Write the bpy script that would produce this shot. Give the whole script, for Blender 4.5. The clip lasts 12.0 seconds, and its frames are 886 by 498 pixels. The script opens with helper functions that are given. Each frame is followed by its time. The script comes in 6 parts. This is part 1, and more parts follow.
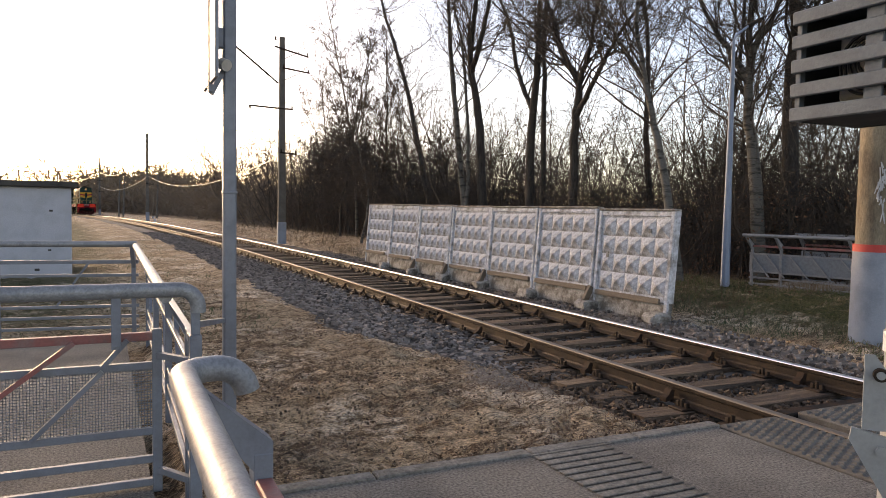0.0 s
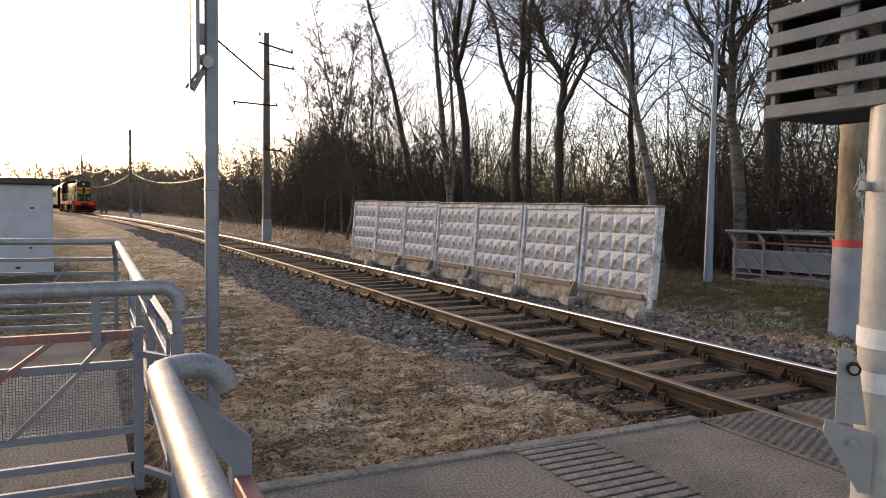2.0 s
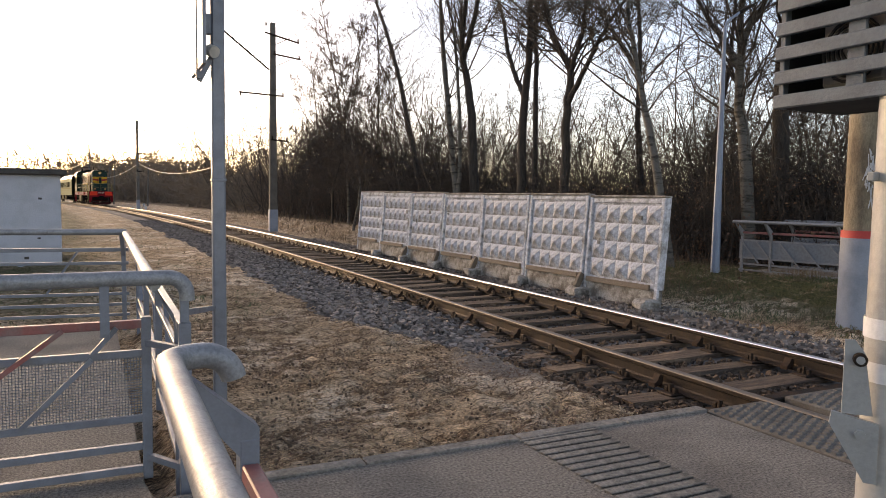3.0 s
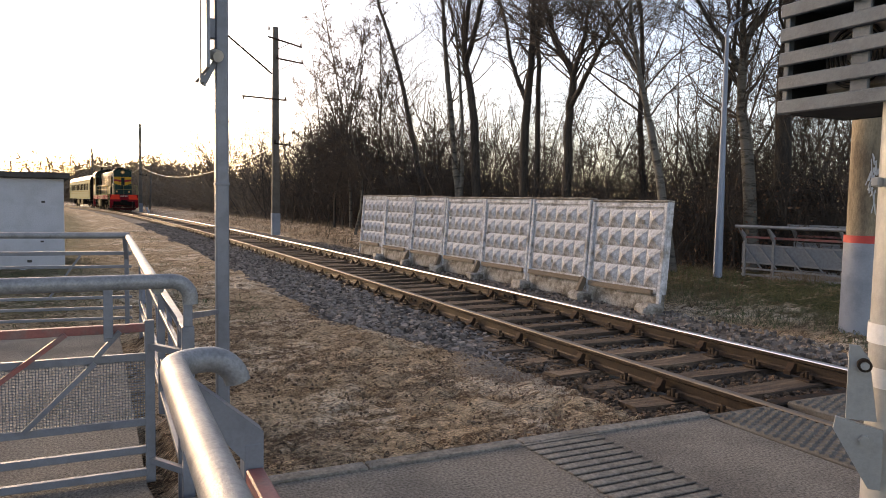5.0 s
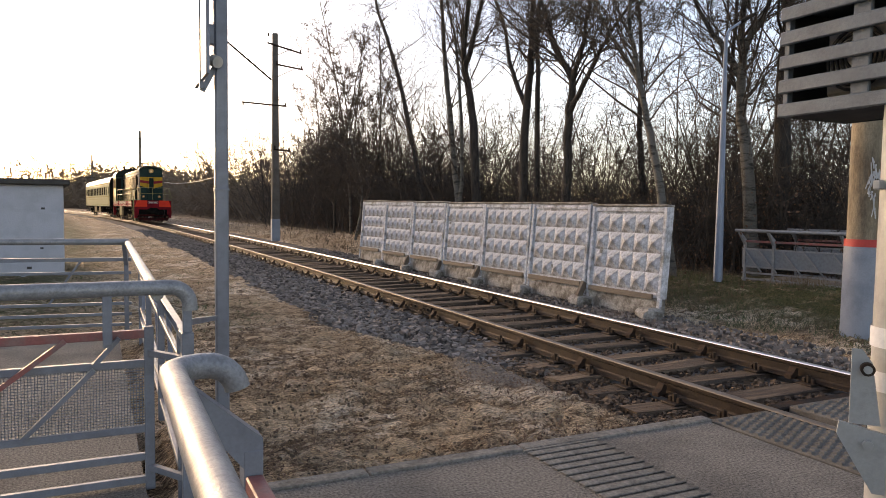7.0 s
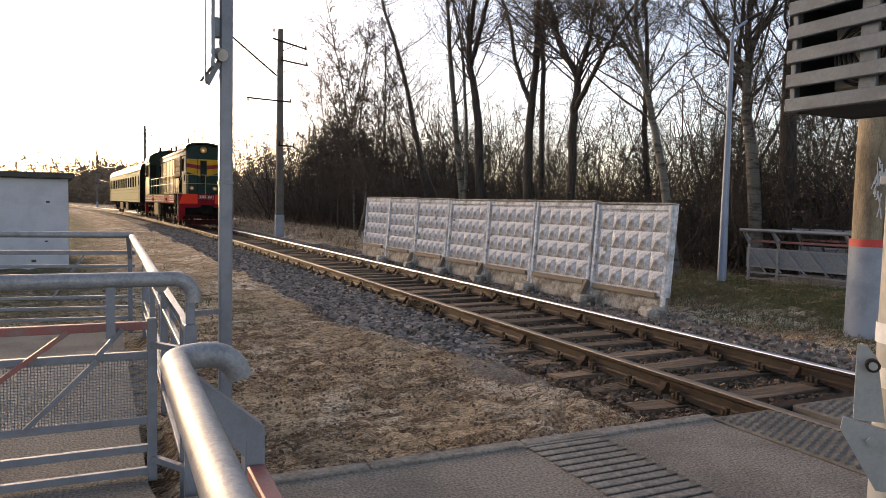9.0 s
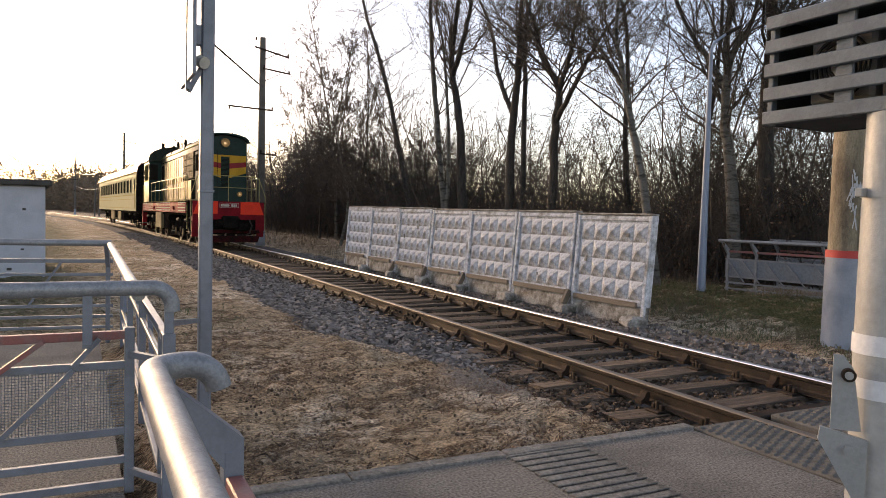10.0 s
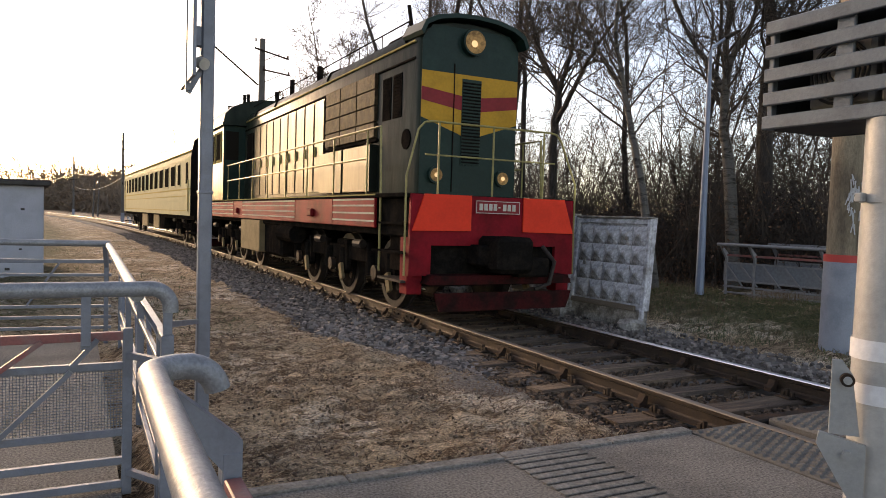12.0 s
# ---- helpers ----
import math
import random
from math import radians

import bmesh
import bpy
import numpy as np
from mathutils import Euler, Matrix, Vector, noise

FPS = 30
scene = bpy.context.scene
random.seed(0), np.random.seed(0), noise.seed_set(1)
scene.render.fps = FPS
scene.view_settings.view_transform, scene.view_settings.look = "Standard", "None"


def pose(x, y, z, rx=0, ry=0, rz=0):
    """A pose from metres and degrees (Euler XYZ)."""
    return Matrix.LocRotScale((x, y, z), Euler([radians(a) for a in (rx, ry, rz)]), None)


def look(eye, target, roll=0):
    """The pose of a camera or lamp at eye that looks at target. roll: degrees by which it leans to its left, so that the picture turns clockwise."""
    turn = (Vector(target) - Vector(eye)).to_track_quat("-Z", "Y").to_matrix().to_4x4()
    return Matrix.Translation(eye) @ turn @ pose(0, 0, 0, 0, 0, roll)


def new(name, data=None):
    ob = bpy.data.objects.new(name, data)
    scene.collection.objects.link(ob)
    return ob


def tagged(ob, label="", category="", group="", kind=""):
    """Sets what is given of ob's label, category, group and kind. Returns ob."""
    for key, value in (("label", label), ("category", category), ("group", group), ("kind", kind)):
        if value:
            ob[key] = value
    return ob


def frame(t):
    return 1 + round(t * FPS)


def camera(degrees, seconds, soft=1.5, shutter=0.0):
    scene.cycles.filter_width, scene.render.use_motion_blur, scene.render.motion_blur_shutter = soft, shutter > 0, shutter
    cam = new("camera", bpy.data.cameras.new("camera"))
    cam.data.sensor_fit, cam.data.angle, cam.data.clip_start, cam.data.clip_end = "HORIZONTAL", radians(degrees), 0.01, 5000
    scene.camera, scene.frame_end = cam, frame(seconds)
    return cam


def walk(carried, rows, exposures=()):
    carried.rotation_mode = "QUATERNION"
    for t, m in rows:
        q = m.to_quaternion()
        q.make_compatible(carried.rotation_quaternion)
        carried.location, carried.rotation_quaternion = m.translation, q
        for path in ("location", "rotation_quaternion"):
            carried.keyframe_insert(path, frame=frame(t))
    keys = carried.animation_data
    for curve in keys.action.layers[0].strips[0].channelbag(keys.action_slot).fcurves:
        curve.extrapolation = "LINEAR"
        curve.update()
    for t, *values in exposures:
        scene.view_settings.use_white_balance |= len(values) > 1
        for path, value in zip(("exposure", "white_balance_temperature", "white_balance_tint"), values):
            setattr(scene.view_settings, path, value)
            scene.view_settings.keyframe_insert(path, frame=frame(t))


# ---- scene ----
cam = camera(64.1, 12.0, soft=0.9)
PATH = [
    (0, (-0.003, 0.026, 1.385), (0.844, 1.834, 1.279), 0.9),
    (0.5, (-0.002, 0.023, 1.385), (0.846, 1.831, 1.272), 0.7),
    (1, (0.003, 0.021, 1.386), (0.841, 1.833, 1.265), 0.6),
    (1.5, (0.012, 0.013, 1.386), (0.874, 1.815, 1.279), 0.7),
    (2, (0.011, 0.012, 1.386), (0.893, 1.803, 1.271), 0.8),
    (2.5, (0.009, 0.012, 1.386), (0.882, 1.808, 1.26), 0.7),
    (3, (0.01, 0.009, 1.386), (0.876, 1.807, 1.244), 0.8),
    (3.2, (0.01, 0.009, 1.386), (0.885, 1.803, 1.257), 0.8),
    (5, (0.004, 0.009, 1.388), (0.865, 1.81, 1.257), 0.9),
    (5.5, (0.005, 0.008, 1.387), (0.868, 1.808, 1.27), 0.9),
    (6, (0.002, 0.013, 1.388), (0.845, 1.822, 1.251), 0.9),
    (6.5, (0.004, 0.015, 1.387), (0.866, 1.815, 1.266), 0.6),
    (7, (0.007, 0.017, 1.386), (0.868, 1.818, 1.27), 0.7),
    (8.8, (0.009, 0.022, 1.371), (0.859, 1.829, 1.263), 0.9),
    (9, (0.009, 0.022, 1.37), (0.861, 1.827, 1.247), 1.2),
    (9.5, (0.01, 0.021, 1.37), (0.883, 1.818, 1.264), 1.5),
    (10, (0.009, 0.022, 1.37), (0.907, 1.806, 1.275), 1.5),
    (10.5, (0.01, 0.02, 1.37), (0.889, 1.813, 1.261), 1.5),
    (11, (0.014, 0.017, 1.371), (0.904, 1.805, 1.282), 1.4),
    (11.5, (0.012, 0.018, 1.371), (0.915, 1.801, 1.297), 1.5),
    (12, (0.006, 0.023, 1.372), (0.908, 1.806, 1.283), 1.8),
]
walk(cam, [(t, look(eye, target, roll)) for t, eye, target, roll in PATH])

# ---- light ----
SUN_AZ, SUN_EL = 17.0, 13.0          # degrees left of the track's direction, height
world = bpy.data.worlds.new("sky")
scene.world = world
world.use_nodes = True
wn = world.node_tree
sky = wn.nodes.new("ShaderNodeTexSky")
sky.sky_type, sky.sun_disc = "NISHITA", False
sky.sun_elevation, sky.sun_rotation = radians(SUN_EL), radians(-SUN_AZ)
sky.air_density, sky.dust_density, sky.ozone_density = 0.7, 0.8, 1.0
wn.nodes["Background"].inputs[1].default_value = 0.15
wn.links.new(sky.outputs[0], wn.nodes["Background"].inputs[0])
sun_data = bpy.data.lights.new("sun", "SUN")
sun_data.energy, sun_data.angle, sun_data.color = 0.5, radians(8), (1.0, 0.80, 0.56)
sun = new("sun", sun_data)
az, el = radians(SUN_AZ), radians(SUN_EL)
sun.matrix_world = look((-60 * math.sin(az), 60 * math.cos(az), 60 * math.tan(el)), (0, 0, 0))
scene.view_settings.exposure = 1.44
scene.view_settings.use_white_balance = True
scene.view_settings.white_balance_temperature, scene.view_settings.white_balance_tint = 8900, 22


# ---- materials ----
def mat(name, col, rough=0.7, metal=0.0, var=0.25, scale=8.0, fine=90.0, bump=0.15, second=None, streak=None, spec=0.5, mixlo=0.45, mixhi=0.62, rand=0.0):
    """A surface with broad patches (second colour), fine grain, uneven gloss and relief."""
    m = bpy.data.materials.new(name)
    m.use_nodes = True
    nt = m.node_tree
    b = nt.nodes["Principled BSDF"]
    co = nt.nodes.new("ShaderNodeTexCoord")
    mp = nt.nodes.new("ShaderNodeMapping")
    nt.links.new(co.outputs["Object"], mp.inputs[0])
    if streak:
        mp.inputs["Scale"].default_value = streak
    big, small = nt.nodes.new("ShaderNodeTexNoise"), nt.nodes.new("ShaderNodeTexNoise")
    for n, s in ((big, scale), (small, fine)):
        n.inputs["Scale"].default_value, n.inputs["Detail"].default_value, n.inputs["Roughness"].default_value = s, 6, 0.62
        nt.links.new(mp.outputs[0], n.inputs["Vector"])
    ramp = nt.nodes.new("ShaderNodeMapRange")
    ramp.inputs[1].default_value, ramp.inputs[2].default_value = mixlo, mixhi
    nt.links.new(big.outputs["Fac"], ramp.inputs[0])
    mix = nt.nodes.new("ShaderNodeMix")
    mix.data_type = "RGBA"
    second = second or tuple(c * (1 - var * 1.3) for c in col)
    mix.inputs["A"].default_value, mix.inputs["B"].default_value = (*col, 1), (*second, 1)
    nt.links.new(ramp.outputs[0], mix.inputs["Factor"])
    gain = nt.nodes.new("ShaderNodeMapRange")
    gain.inputs[1].default_value, gain.inputs[2].default_value = 0.25, 0.75
    gain.inputs[3].default_value, gain.inputs[4].default_value = 1 - var, 1 + var
    nt.links.new(small.outputs["Fac"], gain.inputs[0])
    val = gain.outputs[0]
    if rand:
        info = nt.nodes.new("ShaderNodeObjectInfo")
        rr = nt.nodes.new("ShaderNodeMapRange")
        rr.inputs[3].default_value, rr.inputs[4].default_value = 1 - rand, 1 + rand
        nt.links.new(info.outputs["Random"], rr.inputs[0])
        mm = nt.nodes.new("ShaderNodeMath")
        mm.operation = "MULTIPLY"
        nt.links.new(val, mm.inputs[0])
        nt.links.new(rr.outputs[0], mm.inputs[1])
        val = mm.outputs[0]
    mul = nt.nodes.new("ShaderNodeVectorMath")
    mul.operation = "SCALE"
    nt.links.new(mix.outputs["Result"], mul.inputs[0])
    nt.links.new(val, mul.inputs["Scale"])
    nt.links.new(mul.outputs[0], b.inputs["Base Color"])
    rg = nt.nodes.new("ShaderNodeMapRange")
    rg.inputs[3].default_value, rg.inputs[4].default_value = max(0.03, rough - 0.12), min(1, rough + 0.12)
    nt.links.new(big.outputs["Fac"], rg.inputs[0])
    nt.links.new(rg.outputs[0], b.inputs["Roughness"])
    b.inputs["Metallic"].default_value = metal
    b.inputs["Specular IOR Level"].default_value = spec
    if bump:
        bp = nt.nodes.new("ShaderNodeBump")
        bp.inputs["Strength"].default_value, bp.inputs["Distance"].default_value = bump, 0.02
        nt.links.new(small.outputs["Fac"], bp.inputs["Height"])
        nt.links.new(bp.outputs[0], b.inputs["Normal"])
    return m


def glow(name, col, power):
    m = bpy.data.materials.new(name)
    m.use_nodes = True
    b = m.node_tree.nodes["Principled BSDF"]
    b.inputs["Base Color"].default_value = (*(c * 0.25 for c in col), 1)
    b.inputs["Emission Color"].default_value = (*col, 1)
    b.inputs["Emission Strength"].default_value = power
    return m


def glass(name, col, rough=0.05):
    m = bpy.data.materials.new(name)
    m.use_nodes = True
    b = m.node_tree.nodes["Principled BSDF"]
    b.inputs["Base Color"].default_value = (*col, 1)
    b.inputs["Roughness"].default_value = rough
    b.inputs["Specular IOR Level"].default_value = 0.0
    return m


M_asphalt = mat("asphalt", (0.225, 0.2, 0.17), 0.92, var=0.95, scale=1.3, fine=70, bump=1.0, second=(0.15, 0.133, 0.115))
M_kerb = mat("concrete_edge", (0.215, 0.195, 0.17), 0.9, var=0.6, scale=3, fine=40, bump=0.8, second=(0.13, 0.115, 0.095))
M_rubber = mat("worn_rubber", (0.112, 0.098, 0.082), 0.8, var=0.3, scale=4, fine=70, bump=0.3, second=(0.15, 0.135, 0.115))
M_steel_dark = mat("dark_steel", (0.024, 0.02, 0.017), 0.7, 0.0, spec=0.1, var=0.3, scale=6, fine=60, second=(0.06, 0.035, 0.022))
M_rail = mat("rusty_rail", (0.034, 0.023, 0.017), 0.62, 0.35, var=0.3, scale=5, fine=50, second=(0.055, 0.035, 0.022), bump=0.25, spec=0.3)
# rail heads: one coloured bright for the sky's shine, one darker without it
M_shine = mat("sky_shine_rail_head", (0.85, 0.84, 0.83), 0.36, 1.0, var=0.08, scale=2, fine=60, bump=0.02, streak=(8, 0.4, 8))
M_dull = mat("unlit_rail_head", (0.2, 0.165, 0.13), 0.55, 0.4, var=0.15, scale=2, fine=60, bump=0.03, streak=(8, 0.4, 8))
M_sleeper = mat("sleeper_wood", (0.085, 0.055, 0.036), 0.85, var=0.5, scale=3, fine=26, bump=0.7, second=(0.2, 0.135, 0.085), streak=(0.35, 6, 6), rand=0.4)
M_ballast = mat("ballast_stone", (0.135, 0.115, 0.098), 0.9, var=0.6, scale=1.6, fine=20, bump=1.0, second=(0.085, 0.064, 0.048))
M_tube = mat("grey_blue_paint", (0.17, 0.185, 0.215), 0.35, 0.0, var=0.1, scale=9, fine=120, bump=0.06, second=(0.14, 0.15, 0.175), spec=0.5)
M_tube_lt = mat("silver_paint", (0.25, 0.255, 0.262), 0.4, 0.2, var=0.3, scale=14, fine=110, bump=0.18, second=(0.2, 0.203, 0.212), spec=0.5)
M_red_rail = mat("dull_red_paint", (0.27, 0.085, 0.075), 0.5, var=0.2, scale=12, fine=90, bump=0.1, second=(0.22, 0.12, 0.11))
M_mesh = mat("galvanised_mesh", (0.19, 0.21, 0.235), 0.5, 0.3, var=0.15, scale=20, fine=120, bump=0.05)
M_concrete = mat("whitewashed_concrete", (0.53, 0.535, 0.56), 0.9, var=0.5, scale=3.0, fine=18, bump=0.9, second=(0.27, 0.255, 0.24), mixlo=0.5, mixhi=0.62, spec=0.2)
M_concrete_raw = mat("raw_concrete", (0.36, 0.335, 0.30), 0.9, var=0.4, scale=5, fine=30, bump=0.8, second=(0.13, 0.11, 0.09), mixlo=0.42, mixhi=0.6)
M_plank = mat("weathered_plank", (0.17, 0.135, 0.1), 0.85, var=0.3, scale=4, fine=30, bump=0.4, streak=(6, 0.4, 6), second=(0.18, 0.14, 0.11))
M_pole = mat("old_pole_concrete", (0.13, 0.115, 0.1), 0.9, var=0.2, scale=2, fine=40, bump=0.4, second=(0.095, 0.083, 0.07))
M_polepaint = mat("pale_blue_paint", (0.26, 0.285, 0.33), 0.6, var=0.1, scale=3, fine=60, bump=0.15, second=(0.2, 0.225, 0.265))
M_redband = mat("red_band_paint", (0.55, 0.05, 0.04), 0.55, var=0.1, scale=5, fine=60, bump=0.1)
M_graffiti = mat("pale_spray_paint", (0.5, 0.5, 0.5), 0.7, var=0.1, bump=0)
M_poster = mat("torn_paper", (0.7, 0.7, 0.7), 0.8, var=0.08, scale=10, fine=60, bump=0.1)
M_black = mat("black_print", (0.02, 0.02, 0.02), 0.7, var=0.1, bump=0)
M_lampblue = mat("blue_grey_post", (0.19, 0.24, 0.32), 0.45, var=0.1, scale=3, fine=70, bump=0.08)
M_whitepost = mat("white_post_paint", (0.42, 0.41, 0.385), 0.4, var=0.08, scale=5, fine=60, bump=0.12, second=(0.33, 0.32, 0.3))
M_bracket = mat("painted_bracket", (0.3, 0.3, 0.29), 0.45, var=0.1, scale=8, fine=70, bump=0.12)
M_slat = mat("grey_slat_paint", (0.105, 0.13, 0.15), 0.5, var=0.15, scale=9, fine=90, bump=0.18, second=(0.085, 0.105, 0.122))
# shade inside the signal box, put into a near-black colour
M_inside = mat("shaded_box_inside", (0.02, 0.02, 0.02), 0.7, var=0.1, bump=0)
M_speaker = mat("grey_speaker", (0.2, 0.19, 0.175), 0.6, var=0.1, scale=5, bump=0.05)
M_hut = mat("white_plaster", (0.42, 0.43, 0.47), 0.85, var=0.08, scale=2.5, fine=40, bump=0.3, second=(0.37, 0.38, 0.41))
M_roof = mat("dark_roof_felt", (0.06, 0.055, 0.05), 0.85, var=0.2, scale=4, fine=60, bump=0.3)
M_green = mat("loco_dark_green", (0.009, 0.027, 0.022), 0.4, var=0.15, scale=3, fine=30, bump=0.03, second=(0.012, 0.034, 0.027), spec=0.15)
M_yellow = mat("loco_ochre", (0.50, 0.255, 0.018), 0.45, var=0.12, scale=3, fine=30, bump=0.03, spec=0.2)
M_maroon = mat("loco_maroon", (0.25, 0.016, 0.02), 0.45, var=0.12, scale=3, fine=30, bump=0.03, spec=0.2)
M_red = mat("loco_red", (0.24, 0.012, 0.018), 0.6, spec=0.05, var=0.15, scale=2, fine=30, bump=0.04, second=(0.15, 0.011, 0.014))
M_orange = mat("loco_signal_red", (0.85, 0.05, 0.022), 0.6, spec=0.15, var=0.06, scale=3, fine=30, bump=0.03)
M_side = mat("loco_side_green", (0.017, 0.025, 0.017), 0.33, var=0.35, scale=1.6, fine=2.4, bump=0.6, second=(0.010, 0.014, 0.010), spec=0.09, streak=(1, 1.4, 0.4))
M_cream = mat("cream_trim", (0.36, 0.3, 0.13), 0.65, spec=0.0, var=0.1, scale=5, fine=40, bump=0.03)
M_handrail = mat("cream_handrail_paint", (0.3, 0.255, 0.1), 0.4, spec=0.25, var=0.2, scale=9, fine=40, bump=0.03)
M_white = mat("white_trim", (0.5, 0.46, 0.4), 0.65, spec=0.0, var=0.1, bump=0.02)
# soot on the running gear; the same black is the shade in recesses
M_under = mat("soot_and_shade_black", (0.010, 0.009, 0.008), 0.8, 0.0, var=0.35, scale=4, fine=30, bump=0.2, second=(0.02, 0.016, 0.013), spec=0.0)
M_wheel = mat("worn_wheel_steel", (0.05, 0.042, 0.036), 0.55, 0.0, var=0.3, scale=5, fine=40, bump=0.05, spec=0.1)
M_tank = mat("beige_tank_paint", (0.24, 0.18, 0.1), 0.7, spec=0.04, var=0.15, scale=4, fine=40, bump=0.05)
M_quilt = mat("dark_quilted_cover", (0.045, 0.034, 0.022), 0.6, var=0.4, scale=6, fine=9, bump=1.0, second=(0.085, 0.064, 0.038), spec=0.03)
M_coach = mat("coach_pale_green", (0.36, 0.34, 0.2), 0.55, var=0.1, scale=2, fine=30, bump=0.03, second=(0.4, 0.37, 0.22), spec=0.02)
M_coach_roof = mat("coach_roof_grey", (0.6, 0.58, 0.52), 0.4, var=0.12, scale=2, fine=30, bump=0.05)
M_pane = glass("window_glass", (0.02, 0.017, 0.013), 0.15)
M_dirtyred = mat("dirty_dark_red", (0.05, 0.008, 0.008), 0.7, var=0.35, scale=4, fine=30, bump=0.1, second=(0.02, 0.008, 0.007), spec=0.05)
M_beam = glow("lit_headlight", (1.0, 0.72, 0.4), 0.35)
M_lens = mat("warm_lamp_glass", (0.5, 0.27, 0.1), 0.5, var=0.35, scale=9, fine=40, bump=0.1, second=(0.22, 0.12, 0.05), spec=0.1)
M_beam_dim = glow("dim_buffer_light", (1.0, 0.62, 0.32), 0.2)
M_bark = mat("dark_bark", (0.05, 0.04, 0.032), 0.9, var=0.35, scale=4, fine=30, bump=0.7, second=(0.03, 0.024, 0.02), streak=(3, 3, 0.6))
M_birch = mat("pale_poplar_bark", (0.115, 0.104, 0.088), 0.85, var=0.25, scale=2.0, fine=20, bump=0.6, second=(0.045, 0.038, 0.03), streak=(1.2, 1.2, 4.5), mixlo=0.5, mixhi=0.6)
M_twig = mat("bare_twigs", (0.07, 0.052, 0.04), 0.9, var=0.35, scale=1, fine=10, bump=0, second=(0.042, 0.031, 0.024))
# twigs of the far woods, with distance haze mixed into the brown
M_farwood = mat("hazy_brown_crowns", (0.20, 0.145, 0.10), 0.95, var=0.3, scale=0.2, fine=4, bump=0, second=(0.13, 0.095, 0.068))
M_deadleaf = mat("withered_leaves", (0.12, 0.062, 0.038), 0.9, var=0.4, scale=2, fine=8, bump=0, second=(0.15, 0.085, 0.05))
M_straw = mat("dry_straw", (0.55, 0.39, 0.22), 0.9, var=0.35, scale=3, fine=14, bump=0, second=(0.3, 0.19, 0.1))
M_drygrass = mat("dry_grass_blades", (0.17, 0.12, 0.07), 0.9, var=0.35, scale=3, fine=14, bump=0, second=(0.1, 0.07, 0.04))
M_moss = mat("short_grass", (0.085, 0.10, 0.036), 0.9, var=0.4, scale=3, fine=14, bump=0, second=(0.15, 0.12, 0.06))
M_cable = mat("pale_cable", (0.5, 0.46, 0.4), 0.35, 0.3, var=0.05, bump=0)


def soil(name):
    """Trodden earth: brown soil, sandy patches, straw litter, green fringes and a darker wood floor."""
    m = bpy.data.materials.new(name)
    m.use_nodes = True
    nt = m.node_tree
    b = nt.nodes["Principled BSDF"]
    co = nt.nodes.new("ShaderNodeTexCoord")

    def noise_tex(scale, detail=6, stretch=None, rough=0.6):
        n = nt.nodes.new("ShaderNodeTexNoise")
        n.inputs["Scale"].default_value, n.inputs["Detail"].default_value, n.inputs["Roughness"].default_value = scale, detail, rough
        mp = nt.nodes.new("ShaderNodeMapping")
        if stretch:
            mp.inputs["Scale"].default_value, mp.inputs["Rotation"].default_value = stretch[:3], (0, 0, stretch[3])
        nt.links.new(co.outputs["Object"], mp.inputs[0])
        nt.links.new(mp.outputs[0], n.inputs["Vector"])
        return n.outputs["Fac"]

    def band(v, lo, hi):
        r = nt.nodes.new("ShaderNodeMapRange")
        r.inputs[1].default_value, r.inputs[2].default_value = lo, hi
        nt.links.new(v, r.inputs[0])
        return r.outputs[0]

    def blend(fac, a, c):
        x = nt.nodes.new("ShaderNodeMix")
        x.data_type = "RGBA"
        for key, v in (("A", a), ("B", c)):
            if isinstance(v, tuple):
                x.inputs[key].default_value = (*v, 1)
            else:
                nt.links.new(v, x.inputs[key])
        nt.links.new(fac, x.inputs["Factor"])
        return x.outputs["Result"]

    c = blend(band(noise_tex(1.1, 8, None, 0.7), 0.42, 0.6), (0.40, 0.275, 0.175), (0.68, 0.52, 0.355))
    c = blend(band(noise_tex(0.75, 10, (1, 0.7, 1, 0.3), 0.75), 0.49, 0.58), c, (0.84, 0.70, 0.54))
    c = blend(band(noise_tex(2.6, 11, (1, 2.6, 1, 0.25), 0.8), 0.49, 0.55), c, (0.15, 0.09, 0.052))
    c = blend(band(noise_tex(22, 7, (1, 5, 1, 0.5), 0.78), 0.52, 0.60), c, (0.72, 0.53, 0.33))
    c = blend(band(noise_tex(11, 11, (1, 3.0, 1, -0.3), 0.85), 0.535, 0.58), c, (0.035, 0.018, 0.010))
    grit = nt.nodes.new("ShaderNodeAttribute")
    grit.attribute_name = "grit"
    c = blend(grit.outputs["Fac"], c, blend(band(noise_tex(24, 8, None, 0.8), 0.4, 0.62), (0.33, 0.295, 0.26), (0.15, 0.125, 0.105)))
    moss = nt.nodes.new("ShaderNodeAttribute")
    moss.attribute_name = "moss"
    mm = nt.nodes.new("ShaderNodeMath")
    mm.operation = "MULTIPLY"
    nt.links.new(moss.outputs["Fac"], mm.inputs[0])
    nt.links.new(band(noise_tex(2.2, 8, None, 0.7), 0.3, 0.5), mm.inputs[1])
    c = blend(mm.outputs[0], c, blend(band(noise_tex(18, 5), 0.4, 0.6), (0.045, 0.056, 0.018), (0.10, 0.095, 0.040)))
    wood = nt.nodes.new("ShaderNodeAttribute")
    wood.attribute_name = "leaf_litter"
    c = blend(wood.outputs["Fac"], c, blend(band(noise_tex(12, 8, None, 0.75), 0.4, 0.6), (0.05, 0.035, 0.025), (0.1, 0.065, 0.042)))
    speck = nt.nodes.new("ShaderNodeMapRange")
    speck.inputs[1].default_value, speck.inputs[2].default_value = 0.36, 0.64
    speck.inputs[3].default_value, speck.inputs[4].default_value = 0.4, 1.65
